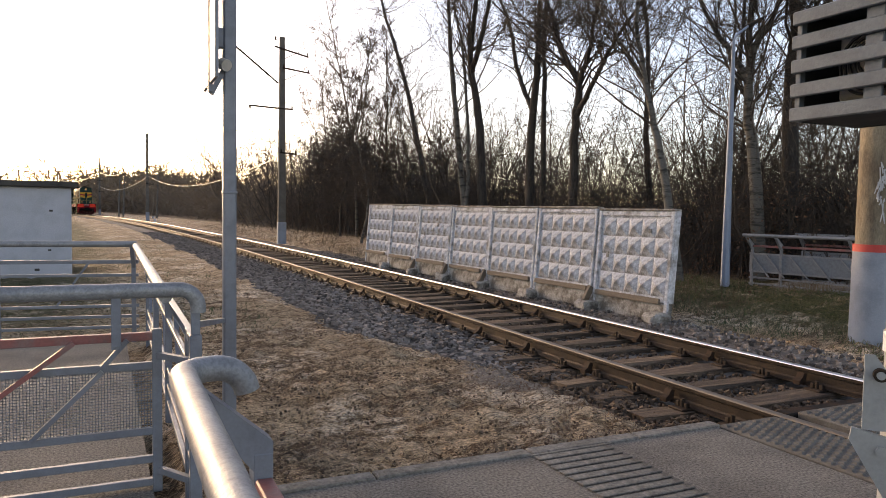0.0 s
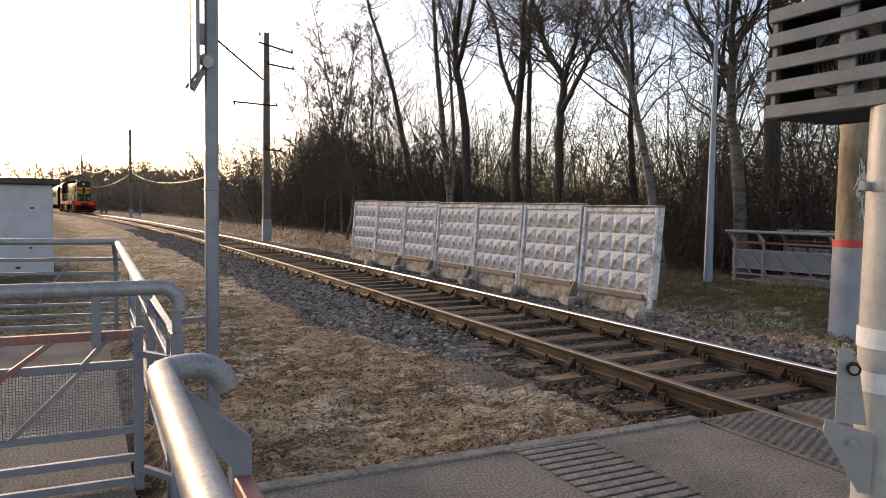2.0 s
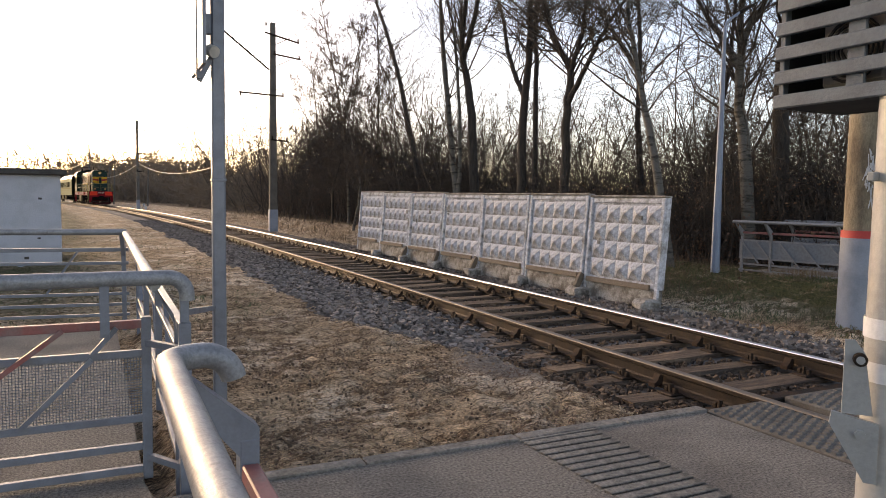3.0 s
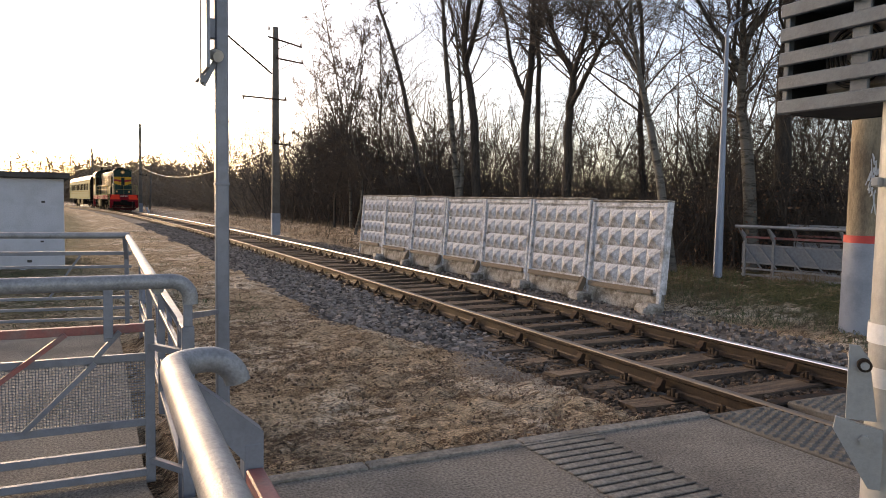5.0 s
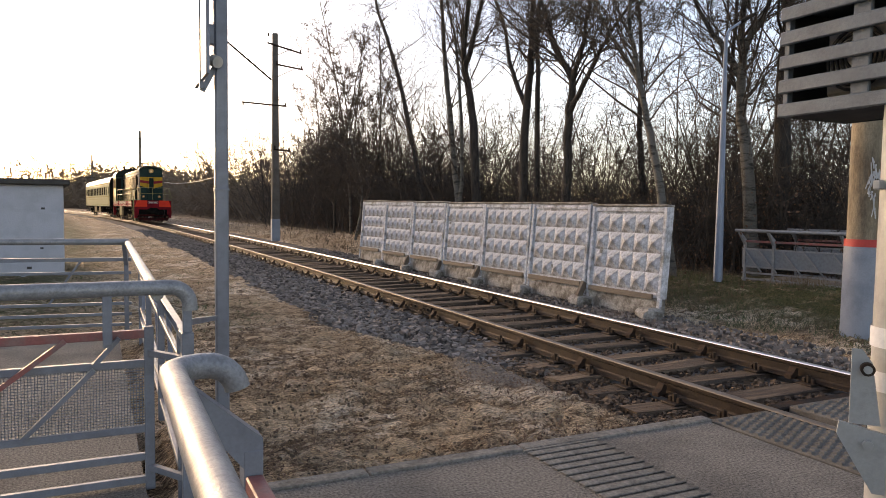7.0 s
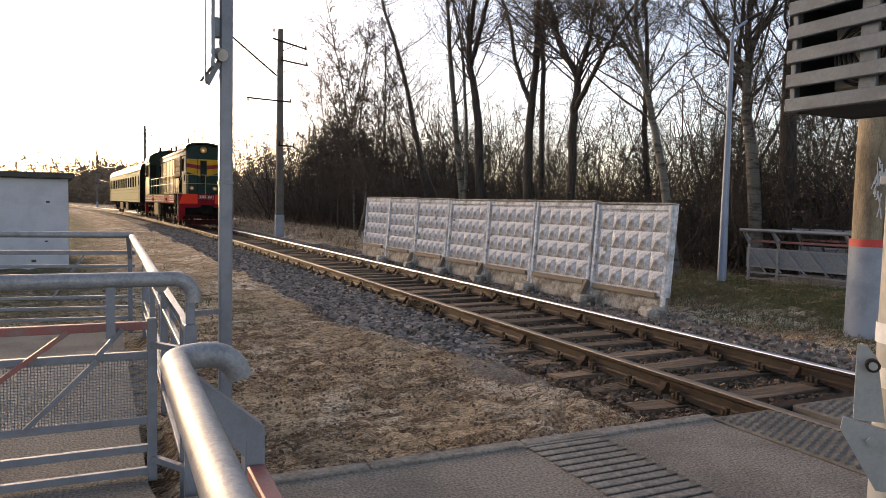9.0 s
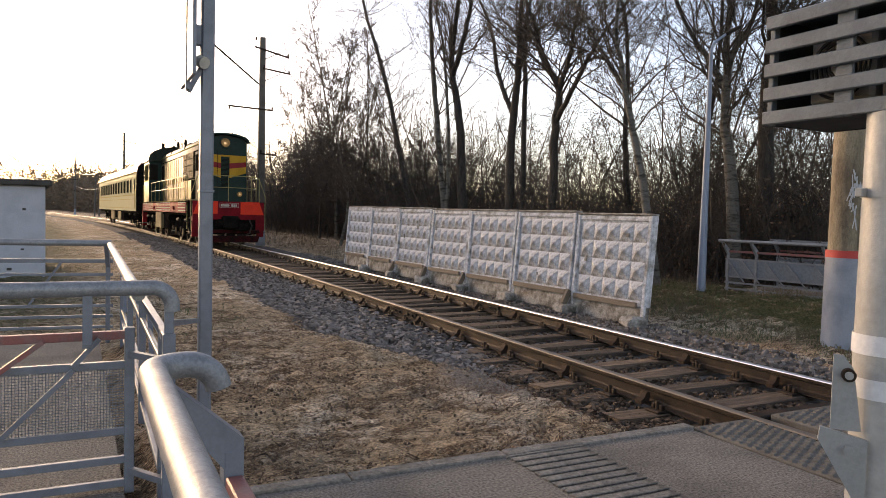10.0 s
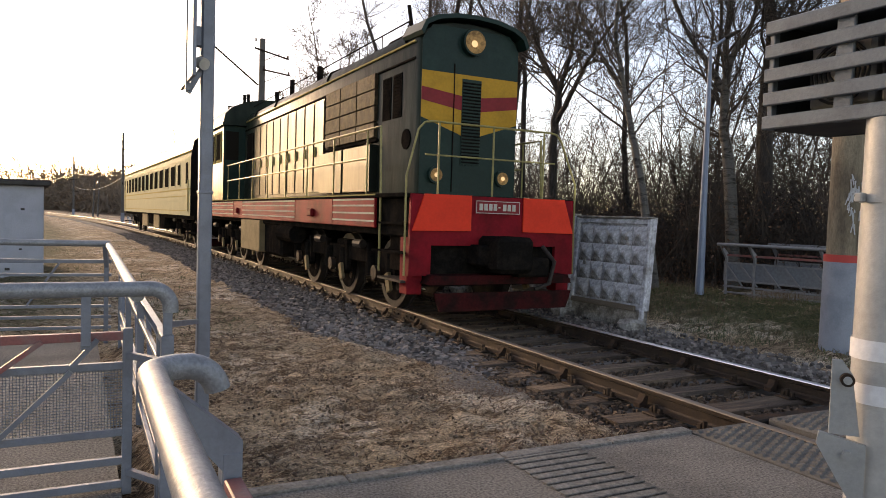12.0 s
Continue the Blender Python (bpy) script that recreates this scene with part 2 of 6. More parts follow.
    nt.links.new(noise_tex(42, 5, (1, 1.6, 1, 0.4), 0.75), speck.inputs[0])
    grain = nt.nodes.new("ShaderNodeVectorMath")
    grain.operation = "SCALE"
    nt.links.new(c, grain.inputs[0])
    nt.links.new(speck.outputs[0], grain.inputs["Scale"])
    nt.links.new(grain.outputs[0], b.inputs["Base Color"])
    b.inputs["Roughness"].default_value = 0.95
    b.inputs["Specular IOR Level"].default_value = 0.2
    bp = nt.nodes.new("ShaderNodeBump")
    bp.inputs["Strength"].default_value, bp.inputs["Distance"].default_value = 1.0, 0.09
    nt.links.new(noise_tex(16, 8, None, 0.75), bp.inputs["Height"])
    nt.links.new(bp.outputs[0], b.inputs["Normal"])
    return m


M_soil = soil("trodden_soil")


# ---- mesh tools ----
def mesh_ob(name, bm, material, smooth=False):
    me = bpy.data.meshes.new(name)
    bm.normal_update()
    bm.to_mesh(me)
    bm.free()
    if smooth:
        me.polygons.foreach_set("use_smooth", [True] * len(me.polygons))
        me.set_sharp_from_angle(angle=radians(40))
    me.materials.append(material)
    return new(name, me)


def part(name, bm, material, parent, label="", smooth=False):
    ob = mesh_ob(name, bm, material, smooth)
    ob.parent = parent
    return tagged(ob, label)


def root(name, m, label, category, group="", kind=""):
    ob = new(name)
    ob.empty_display_size = 0.2
    ob.matrix_basis = m
    return tagged(ob, label, category, group, kind)


def raw_ob(name, verts, faces, material, smooth=False):
    me = bpy.data.meshes.new(name)
    me.from_pydata(verts, [], faces)
    me.materials.append(material)
    if smooth:
        me.polygons.foreach_set("use_smooth", [True] * len(me.polygons))
    return new(name, me)


def array_ob(name, v, f, material, smooth=False):
    """A mesh from numpy arrays; f has one row of equal length for each face."""
    me = bpy.data.meshes.new(name)
    n, k = f.shape
    me.vertices.add(len(v))
    me.vertices.foreach_set("co", np.asarray(v, np.float32).ravel())
    me.loops.add(n * k)
    me.loops.foreach_set("vertex_index", np.asarray(f, np.int32).ravel())
    me.polygons.add(n)
    me.polygons.foreach_set("loop_start", np.arange(0, n * k, k, dtype=np.int32))
    me.polygons.foreach_set("use_smooth", np.full(n, smooth))
    me.update(calc_edges=True)
    me.materials.append(material)
    return new(name, me)


def box(bm, x0, x1, y0, y1, z0, z1, bevel=0.0, m=None):
    r = bmesh.ops.create_cube(bm, size=1)
    vs = r["verts"]
    for v in vs:
        v.co = Vector(((x0 + x1) / 2 + v.co.x * (x1 - x0), (y0 + y1) / 2 + v.co.y * (y1 - y0), (z0 + z1) / 2 + v.co.z * (z1 - z0)))
    if bevel:
        es = list({e for v in vs for e in v.link_edges})
        r = bmesh.ops.bevel(bm, geom=es, offset=bevel, segments=1, affect="EDGES", clamp_overlap=True)
        vs = list({v for f in r["faces"] for v in f.verts} | {v for v in vs if v.is_valid})
    if m is not None:
        bmesh.ops.transform(bm, matrix=m, verts=vs)
    return bm


def prism(bm, outline, axis, a, b):
    """A closed outline of 2D points, drawn out along an axis (0, 1, 2) from a to b."""
    def at(p, t):
        q = [p[0], p[1]]
        q.insert(axis, t)
        return q
    lo = [bm.verts.new(at(p, a)) for p in outline]
    hi = [bm.verts.new(at(p, b)) for p in outline]
    n = len(outline)
    bm.faces.new(lo)
    bm.faces.new(hi[::-1])
    for i in range(n):
        bm.faces.new((lo[i], hi[i], hi[(i + 1) % n], lo[(i + 1) % n]))
    bmesh.ops.recalc_face_normals(bm, faces=bm.faces)
    return bm


def tube(bm, pts, r, n=10, r1=None, caps=True):
    pts = [Vector(p) for p in pts]
    rings, side = [], None
    for i, p in enumerate(pts):
        d = (pts[min(i + 1, len(pts) - 1)] - pts[max(i - 1, 0)]).normalized()
        if side is None:
            side = d.cross(Vector((0, 0, 1)) if abs(d.z) < 0.9 else Vector((1, 0, 0))).normalized()
        side = (side - d * side.dot(d)).normalized()
        up = side.cross(d)
        rr = r + ((r1 if r1 is not None else r) - r) * i / (len(pts) - 1)
        rings.append([bm.verts.new(p + side * math.cos(2 * math.pi * k / n) * rr + up * math.sin(2 * math.pi * k / n) * rr) for k in range(n)])
    for a, b in zip(rings, rings[1:]):
        for k in range(n):
            bm.faces.new((a[k], a[(k + 1) % n], b[(k + 1) % n], b[k]))
    if caps:
        bm.faces.new(rings[0])
        bm.faces.new(rings[-1][::-1])
    bmesh.ops.recalc_face_normals(bm, faces=bm.faces)
    return bm


def bar(bm, p, q, w, h=None):
    """A square bar from p to q."""
    p, q = Vector(p), Vector(q)
    d = q - p
    m = Matrix.Translation((p + q) / 2) @ d.to_track_quat("Y", "Z").to_matrix().to_4x4()
    return box(bm, -w / 2, w / 2, -d.length / 2, d.length / 2, -(h or w) / 2, (h or w) / 2, 0, m)


def B():
    return bmesh.new()


# ---- the line of the track ----
TRACK_X, BEND_Y, RADIUS, BEND_END = 5.035, 5.0, 800.0, 110.0


def line(s, off=0.0, z=0.0):
    """The point at s metres along the track, off metres to the right of its middle: straight, a bend to the left, straight again."""
    if s <= BEND_Y:
        return Vector((TRACK_X + off, s, z))
    a = heading(s)
    x, y = TRACK_X - RADIUS * (1 - math.cos(a)), BEND_Y + RADIUS * math.sin(a)
    rest = max(0.0, s - BEND_END)
    return Vector((x - rest * math.sin(a) + off * math.cos(a), y + rest * math.cos(a) + off * math.sin(a), z))


def heading(s):
    return max(0.0, (min(s, BEND_END) - BEND_Y) / RADIUS)


def track_x(y):
    bent = np.clip(y, BEND_Y, BEND_END) - BEND_Y
    return TRACK_X - bent ** 2 / (2 * RADIUS) - np.maximum(0, y - BEND_END) * (BEND_END - BEND_Y) / RADIUS


# ---- ground ----
def soft(v, a, b):
    t = np.clip((v - a) / (b - a), 0, 1)
    return t * t * (3 - 2 * t)


def ground_z(x, y):
    d = x - track_x(y)
    near_end = 1 - soft(y, 5.5, 8.5)
    z = -0.09 - 0.25 * soft(d, -2.7 + 0.95 * near_end, -1.7 + 0.35 * near_end) + 0.18 * soft(d, 1.8, 2.6) + 0.23 * soft(d, 2.6, 5.2)
    z = z - 0.05 * soft(-d, 3.0, 5.0) * soft(y, 9, 14)
    z += 0.012 * np.sin(x * 3.1 + 1.7 * np.sin(y * 1.3)) + 0.012 * np.sin(y * 2.7 + 1.3 * np.sin(x * 2.2))
    pad = soft(x, 0.38, 0.22) * soft(y, 8.6, 8.0) + soft(x, 3.9, 3.6) * soft(y, 3.75, 3.5) + soft(y, 3.6, 3.3)
    return z - 0.09 * np.clip(pad, 0, 1) - 0.1 * soft(y, 3.55, 3.4) * soft(d, -2, 0)


def build_ground():
    def steps(lo, hi, near_lo, near_hi, fine):
        a = list(np.arange(near_lo, near_hi, fine))
        v, s = near_hi, fine
        while v < hi:
            a.append(v)
            s *= 1.13
            v += s
        v, s, b = near_lo - fine, fine, []
        while v > lo:
            b.append(v)
            s *= 1.13
            v -= s
        return np.array(b[::-1] + a + [])
    xs, ys = steps(-1500, 1500, -1, 11.5, 0.085), steps(-300, 2500, 2.8, 12.5, 0.085)
    gx, gy = np.meshgrid(xs, ys)
    gz = ground_z(gx, gy) + 0.016 * np.random.RandomState(3).randn(*gx.shape) * (np.abs(gx) < 30) * (gy < 40)
    v = np.stack([gx, gy, gz], -1).reshape(-1, 3)
    ny, nx = gx.shape
    i = (np.arange(ny - 1)[:, None] * nx + np.arange(nx - 1)).ravel()
    ob = array_ob("ground", v, np.stack([i, i + 1, i + nx + 1, i + nx], -1), M_soil, True)
    d = (v[:, 0] - track_x(v[:, 1]))
    moss = soft(d, 3.0, 4.2) * (1 - soft(v[:, 1], 12, 20)) + soft(-d, 4.2, 6.0) * soft(v[:, 1], 8, 11) * 0.8
    litter = np.maximum(soft(d, 5.6, 7.5) * soft(v[:, 1], 9, 11), soft(d, 7, 8.5))
    along = soft(v[:, 1], 4.6, 5.2) * (1 - soft(v[:, 1], 7.0, 7.8))
    grit = along * soft(v[:, 0] + 0.22 * np.sin(v[:, 1] * 2.6), 2.9, 3.2) * (1 - soft(v[:, 0], 3.75, 3.95))
    for name, val in (("moss", moss), ("leaf_litter", litter), ("grit", grit)):
        at = ob.data.attributes.new(name, "FLOAT", "POINT")
        at.data.foreach_set("value", np.asarray(val, np.float32))
    return tagged(ob, "trodden brown earth with straw litter and mossy fringes", "ground", kind="structure")


build_ground()


def slab(name, outline, z0, z1, material, label, category):
    ob = mesh_ob(name, prism(B(), outline, 2, z0, z1), material)
    return tagged(ob, label, category, kind="structure")


DECK_Y = 3.40
slab("pavement", [(-6, -4), (3.58, -4), (3.58, DECK_Y), (0.2, DECK_Y), (0.17, 3.62), (0.12, 8.0), (-6, 8.9)], -0.12, 0.0, M_asphalt, "worn grey asphalt footpath leading to the track", "path")
for i, (a, b) in enumerate(((0.42, 1.22), (1.23, 2.16), (2.17, 2.94), (2.95, 3.62))):
    bm = box(B(), a, b, DECK_Y + 0.004, DECK_Y + 0.1, -0.12, 0.012, 0.006)
    tagged(mesh_ob("kerb", bm, M_kerb), "low concrete edging strip along the asphalt path", "kerb", "edging strips", "structure")


def grate():
    g = root("tactile_grate", pose(2.14, 2.0, 0.002, 0, 0, 0), "ribbed grey grating set into the asphalt path", "grating")
    part("frame", box(B(), 0, 0.54, 1.375, 1.392, 0, 0.01), M_kerb, g)
    rib = None
    for k in range(32):
        y = -1.15 + k * 0.08
        if rib is None:
            rib = part("rib", box(B(), 0, 0.52, -0.029, 0.029, 0, 0.01, 0.004), M_kerb, g)
            rib.matrix_basis = pose(0.01, y, 0)
        else:
            o = rib.copy()
            scene.collection.objects.link(o)
            o.matrix_basis = pose(0.01, y, 0)


grate()


def rubber_mat(x0, x1, y1, count_x):
    """A crossing panel of worn rubber with rows of raised studs."""
    g = root("crossing_mat", pose(x0, -3.0, 0), "worn black rubber crossing panel with raised studs", "crossing panel", "crossing panels")
    w, ln = x1 - x0, y1 + 3.0
    part("base", box(B(), 0, w, 0, ln, -0.14, 0.0, 0.01), M_rubber, g)
    v, f = [], []
    for i in range(count_x):
        for k in range(int(2.6 / 0.062)):
            cx, cy = (i + 0.5) * w / count_x, ln - 0.05 - k * 0.062 - (0.031 if i % 2 else 0)
            a, bq = w / count_x * 0.36, 0.019
            n = len(v)
            v += [(cx - a, cy - bq, 0), (cx + a, cy - bq, 0), (cx + a, cy + bq, 0), (cx - a, cy + bq, 0)]
            v += [(cx - a * 0.7, cy - bq * 0.6, 0.011), (cx + a * 0.7, cy - bq * 0.6, 0.011), (cx + a * 0.7, cy + bq * 0.6, 0.011), (cx - a * 0.7, cy + bq * 0.6, 0.011)]
            f += [(n + 4, n + 5, n + 6, n + 7)] + [(n + j, n + (j + 1) % 4, n + 4 + (j + 1) % 4, n + 4 + j) for j in range(4)]
    o = raw_ob("studs", v, f, M_rubber)
    o.parent = g
    o["kind"] = "stuff"


rubber_mat(3.63, 4.16, 3.44, 8)
rubber_mat(4.42, 5.68, 3.46, 16)


# ---- rails, fastenings, joint plates ----
def rail_profile():
    half = [(0.066, -0.16), (0.066, -0.149), (0.02, -0.132), (0.009, -0.118), (0.009, -0.05), (0.034, -0.038), (0.036, -0.01), (0.028, -0.001)]
    return [(-x, z) for x, z in half] + [(x, z) for x, z in half[::-1]]


def build_rail(off, head, label):
    ss = list(np.arange(-30, 60, 1.0)) + list(np.arange(60, 330, 4.0))
    prof = rail_profile()
    n = len(prof)
    r = root("rail", Matrix(), label, "rail", "running rails", "structure")
    v, f = [], []
    for s in ss:
        v += [line(s, off + x, z) for x, z in prof]
    for i in range(len(ss) - 1):
        for k in range(n):
            if k != n // 2 - 1:
                f.append((i * n + k, i * n + (k + 1) % n, (i + 1) * n + (k + 1) % n, (i + 1) * n + k))
    o = raw_ob("web", v, f, M_rail)
    o.parent = r
    v, f = [], []
    top = [(-0.0365, -0.012), (-0.034, -0.004), (-0.024, 0.0), (0.024, 0.0), (0.034, -0.004), (0.0365, -0.012)]
    for s in ss:
        v += [line(s, off + x, z + 0.001) for x, z in top]
    for i in range(len(ss) - 1):
        for k in range(5):
            f.append((i * 6 + k, i * 6 + k + 1, (i + 1) * 6 + k + 1, (i + 1) * 6 + k))
    o = raw_ob("head", v, f, head, True)
    o.parent = r
    tagged(o, "polished running surface")
    return r


RAIL = 0.795
# the heads differ in colour as the light on them does
rail_near = build_rail(-RAIL, M_dull, "rusty brown steel rail, worn head coloured without the sky's shine")
rail_far = build_rail(RAIL, M_shine, "rusty steel rail, sky shine put into its bright head colour")


def joint(off, s, rail):
    for sd in (-1, 1):
        bm = B()
        box(bm, sd * 0.012, sd * 0.034, -0.4, 0.4, -0.125, -0.045, 0.004)
        for k in (-0.3, -0.15, 0.15, 0.3):
            tube(bm, [(sd * 0.03, k, -0.085), (sd * 0.06, k, -0.085)], 0.018, 6)
        o = part("joint_plate", bm, M_steel_dark, rail, "bolted dark joint plate")
        o.matrix_basis = Matrix.Translation(line(s, off)) @ pose(0, 0, 0, 0, 0, math.degrees(heading(s)))


joint(-RAIL, 9.55, rail_near)
joint(RAIL, 9.9, rail_far)

# ---- sleepers: the near ones one by one, the far ones joined ----
sleepers = root("sleepers", Matrix(), "dark weathered wooden sleepers under the rails", "sleepers", kind="structure")
rs = random.Random(5)
PITCH = 0.545
variants = []
for k in range(5):
    bm = box(B(), -1.36, 1.36, -0.12, 0.12, -0.31, -0.168, 0.012)
    bmesh.ops.subdivide_edges(bm, edges=[e for e in bm.edges if e.calc_length() > 2], cuts=5)
    for v in bm.verts:
        v.co += Vector((rs.uniform(-0.02, 0.02), rs.uniform(-0.012, 0.012), rs.uniform(-0.012, 0.008)))
    variants.append(bm)
meshes = []
for bm in variants:
    me = bpy.data.meshes.new("sleeper")
    bm.to_mesh(me)
    bm.free()
    me.materials.append(M_sleeper)
    meshes.append(me)
bm = B()
box(bm, -0.17, 0.17, -0.08, 0.08, -0.172, -0.152, 0.006)
for sx in (-1, 1):
    for sy in (-0.045, 0.045):
        box(bm, sx * 0.095 - 0.018, sx * 0.095 + 0.018, sy - 0.018, sy + 0.018, -0.155, -0.11, 0.006)
    tube(bm, [(sx * 0.1, 0, -0.155), (sx * 0.1, 0, -0.085)], 0.02, 6)
plate_me = bpy.data.meshes.new("base_plate")
bm.to_mesh(plate_me)
bm.free()
plate_me.materials.append(M_rail)
bm = B()
prism(bm, [(-0.13, -0.155), (-0.045, -0.135), (-0.035, -0.06), (-0.07, -0.05), (-0.1, -0.1), (-0.13, -0.12)], 1, -0.035, 0.035)
prism(bm, [(0.13, -0.155), (0.045, -0.135), (0.035, -0.06), (0.07, -0.05), (0.1, -0.1), (0.13, -0.12)], 1, -0.035, 0.035)
anchor_me = bpy.data.meshes.new("rail_anchor")
bm.to_mesh(anchor_me)
bm.free()
anchor_me.materials.append(M_steel_dark)
s, k = 3.78, 0
while s < 75:
    o = new("sleeper", rs.choice(meshes))
    o.parent = sleepers
    m = Matrix.Translation(line(s)) @ pose(rs.uniform(-0.05, 0.05), rs.uniform(-0.02, 0.02), rs.uniform(-0.012, 0.006), 0, 0, math.degrees(heading(s)) + rs.uniform(-1.2, 1.2) + (180 if rs.random() < 0.5 else 0))
    o.matrix_basis = m
    if s < 40:
        for off in (-RAIL, RAIL):
            p = new("base_plate", plate_me)
            p.parent = sleepers
            p.matrix_basis = Matrix.Translation(line(s, off, rs.uniform(-0.002, 0.002))) @ pose(0, 0, 0, 0, 0, math.degrees(heading(s)))
            if k % 2 == 1:
                p = new("rail_anchor", anchor_me)
                p.parent = sleepers
                p.matrix_basis = Matrix.Translation(line(s + 0.19, off)) @ pose(0, 0, 0, 0, 0, math.degrees(heading(s)))
    s += PITCH + rs.uniform(-0.04, 0.04)
    k += 1
v, f = [], []
while s < 260:
    n = len(v)
    for dz in (-0.3, -0.165):
        v += [line(s - 0.12, -1.36, dz), line(s - 0.12, 1.36, dz), line(s + 0.12, 1.36, dz), line(s + 0.12, -1.36, dz)]
    f += [(n + 4, n + 5, n + 6, n + 7)] + [(n + j, n + (j + 1) % 4, n + 4 + (j + 1) % 4, n + 4 + j) for j in range(4)]
    s += PITCH
o = raw_ob("far_sleepers", v, f, M_sleeper)
o.parent = sleepers
o["kind"] = "stuff"


# ---- ballast: a bed and loose stones ----
def build_ballast():
    ss = np.concatenate([np.arange(3.6, 60, 0.25), np.arange(60, 330, 3.0)])
    cross = [(-3.1, -0.24), (-2.7, -0.14), (-2.0, -0.12), (-1.5, -0.165), (-0.9, -0.205), (0, -0.222), (0.9, -0.215), (1.5, -0.19), (2.0, -0.15), (2.5, -0.22)]
    r = np.random.RandomState(2)
    v = []
    for s in ss:
        k = soft(np.array(s), 5.2, 8.0)
        for x, z in cross:
            if x < -1:
                x, z = x * (0.55 + 0.45 * k), z - (0.09 if x < -1.6 else 0.03) * (1 - k)
            p = line(float(s), x + r.uniform(-0.06, 0.06), z + r.uniform(-0.02, 0.012) * (s < 60))
            v.append(p)
    n = len(cross)
    f = [(i * n + j, i * n + j + 1, (i + 1) * n + j + 1, (i + 1) * n + j) for i in range(len(ss) - 1) for j in range(n - 1)]
    o = raw_ob("ballast_bed", v, f, M_ballast, True)
    tagged(o, "grey crushed stone ballast bed of the track", "ballast", kind="structure")

    cube = np.array([(x, y, z) for x in (-1, 1) for y in (-1, 1) for z in (-1, 1)], float)
    quad = np.array([(0, 1, 3, 2), (4, 6, 7, 5), (0, 4, 5, 1), (2, 3, 7, 6), (0, 2, 6, 4), (1, 5, 7, 3)])

    def stones(name, spots, size, material, label):
        n = len(spots)
        sc = size * r.uniform(0.55, 1.35, (n, 1, 1)) * r.uniform(0.7, 1.2, (n, 1, 3))
        v = cube[None] * r.uniform(0.55, 1.1, (n, 8, 3)) * sc
        a = r.uniform(0, 6.28, n)
        t = r.uniform(-0.6, 0.6, n)
        ca, sa, ct, st = np.cos(a), np.sin(a), np.cos(t), np.sin(t)
        y2, z2 = v[..., 1] * ct[:, None] - v[..., 2] * st[:, None], v[..., 1] * st[:, None] + v[..., 2] * ct[:, None]
        v = np.stack([v[..., 0] * ca[:, None] - y2 * sa[:, None], v[..., 0] * sa[:, None] + y2 * ca[:, None], z2], -1)
        v += np.array(spots)[:, None]
        f = quad[None] + 8 * np.arange(n)[:, None, None]
        o = array_ob(name, v.reshape(-1, 3), f.reshape(-1, 4), material)
        return tagged(o, label, "gravel", kind="stuff")

    spots = []
    for _ in range(21000):
        s = 5.2 + 40 * r.rand() ** 1.7
        k = float(soft(np.array(s), 5.2, 8.0))
        d = -1.0 - (0.35 + 1.85 * k + 0.25 * math.sin(s * 1.7) + 0.15 * math.sin(s * 4.1)) * r.rand() ** 0.85
        if r.rand() > 0.25 + 0.75 * k:
            continue
        spots.append(line(s, d + r.uniform(-0.15, 0.15), -0.13 - 0.09 * (1 - k) - 0.05 * float(soft(np.array(-d), 2.3, 3.1)) - 0.05 * float(soft(np.array(d), -1.7, -1.1))))
    stones("ballast_stones", [tuple(p) for p in spots], 0.03, M_stone, "loose grey crushed stones on the track's shoulder")
    spots = [tuple(line(3.9 + 28 * r.rand() ** 1.6, r.uniform(-0.68, 0.68), -0.212)) for _ in range(5200)]
    spots += [tuple(line(4.0 + 24 * r.rand() ** 1.5, r.uniform(-1.5, -0.85), -0.195)) for _ in range(3600)]
    stones("bed_stones", spots, 0.019, M_stone_brown, "small rust-brown stones between the sleepers")
    spots = [tuple(line(1.5 + 24 * r.rand() ** 1.4, r.uniform(0.9, 2.4), -0.15)) for _ in range(4200)]
    stones("far_shoulder_stones", spots, 0.022, M_stone, "small grey stones beside the far rail")
    spots = []
    for _ in range(400):
        x, y = r.uniform(0.8, 4), 3.6 + 6 * r.rand()
        spots.append((x, y, float(ground_z(np.array(x), np.array(y))) + 0.004))
    clods = []
    for _ in range(9000):
        x, y = r.uniform(0.55, 3.95), 3.56 + 6.5 * r.rand() ** 1.4
        if math.sin(x * 1.9 + 2 * math.sin(y * 0.9)) + math.sin(y * 2.3 + 1.5 * math.sin(x * 1.3)) + r.uniform(-1.4, 1.4) > -0.1 and x - track_x(y) < -1.2:
            clods.append((x, y, float(ground_z(np.array(x), np.array(y))) + 0.003))
    stones("soil_clods", clods, 0.0085, M_clod, "dry crumbs and clods of brown earth")
    stones("pebbles", spots[:260], 0.012, M_clod, "scattered pebbles trodden into the earth")


def island_mat(name, dark, lit):
    m = mat(name, lit, 0.9, var=0.25, scale=20, fine=60, bump=0.3)
    nt = m.node_tree
    geo, ramp, mul = nt.nodes.new("ShaderNodeNewGeometry"), nt.nodes.new("ShaderNodeMix"), nt.nodes["Principled BSDF"]
    ramp.data_type = "RGBA"
    ramp.inputs["A"].default_value, ramp.inputs["B"].default_value = (*dark, 1), (*lit, 1)
    nt.links.new(geo.outputs["Random Per Island"], ramp.inputs["Factor"])
    nt.links.new(ramp.outputs["Result"], mul.inputs["Base Color"])
    return m


M_stone = island_mat("grey_stones", (0.05, 0.04, 0.034), (0.29, 0.245, 0.215))
M_stone_brown = island_mat("rusty_stones", (0.03, 0.02, 0.014), (0.17, 0.105, 0.062))
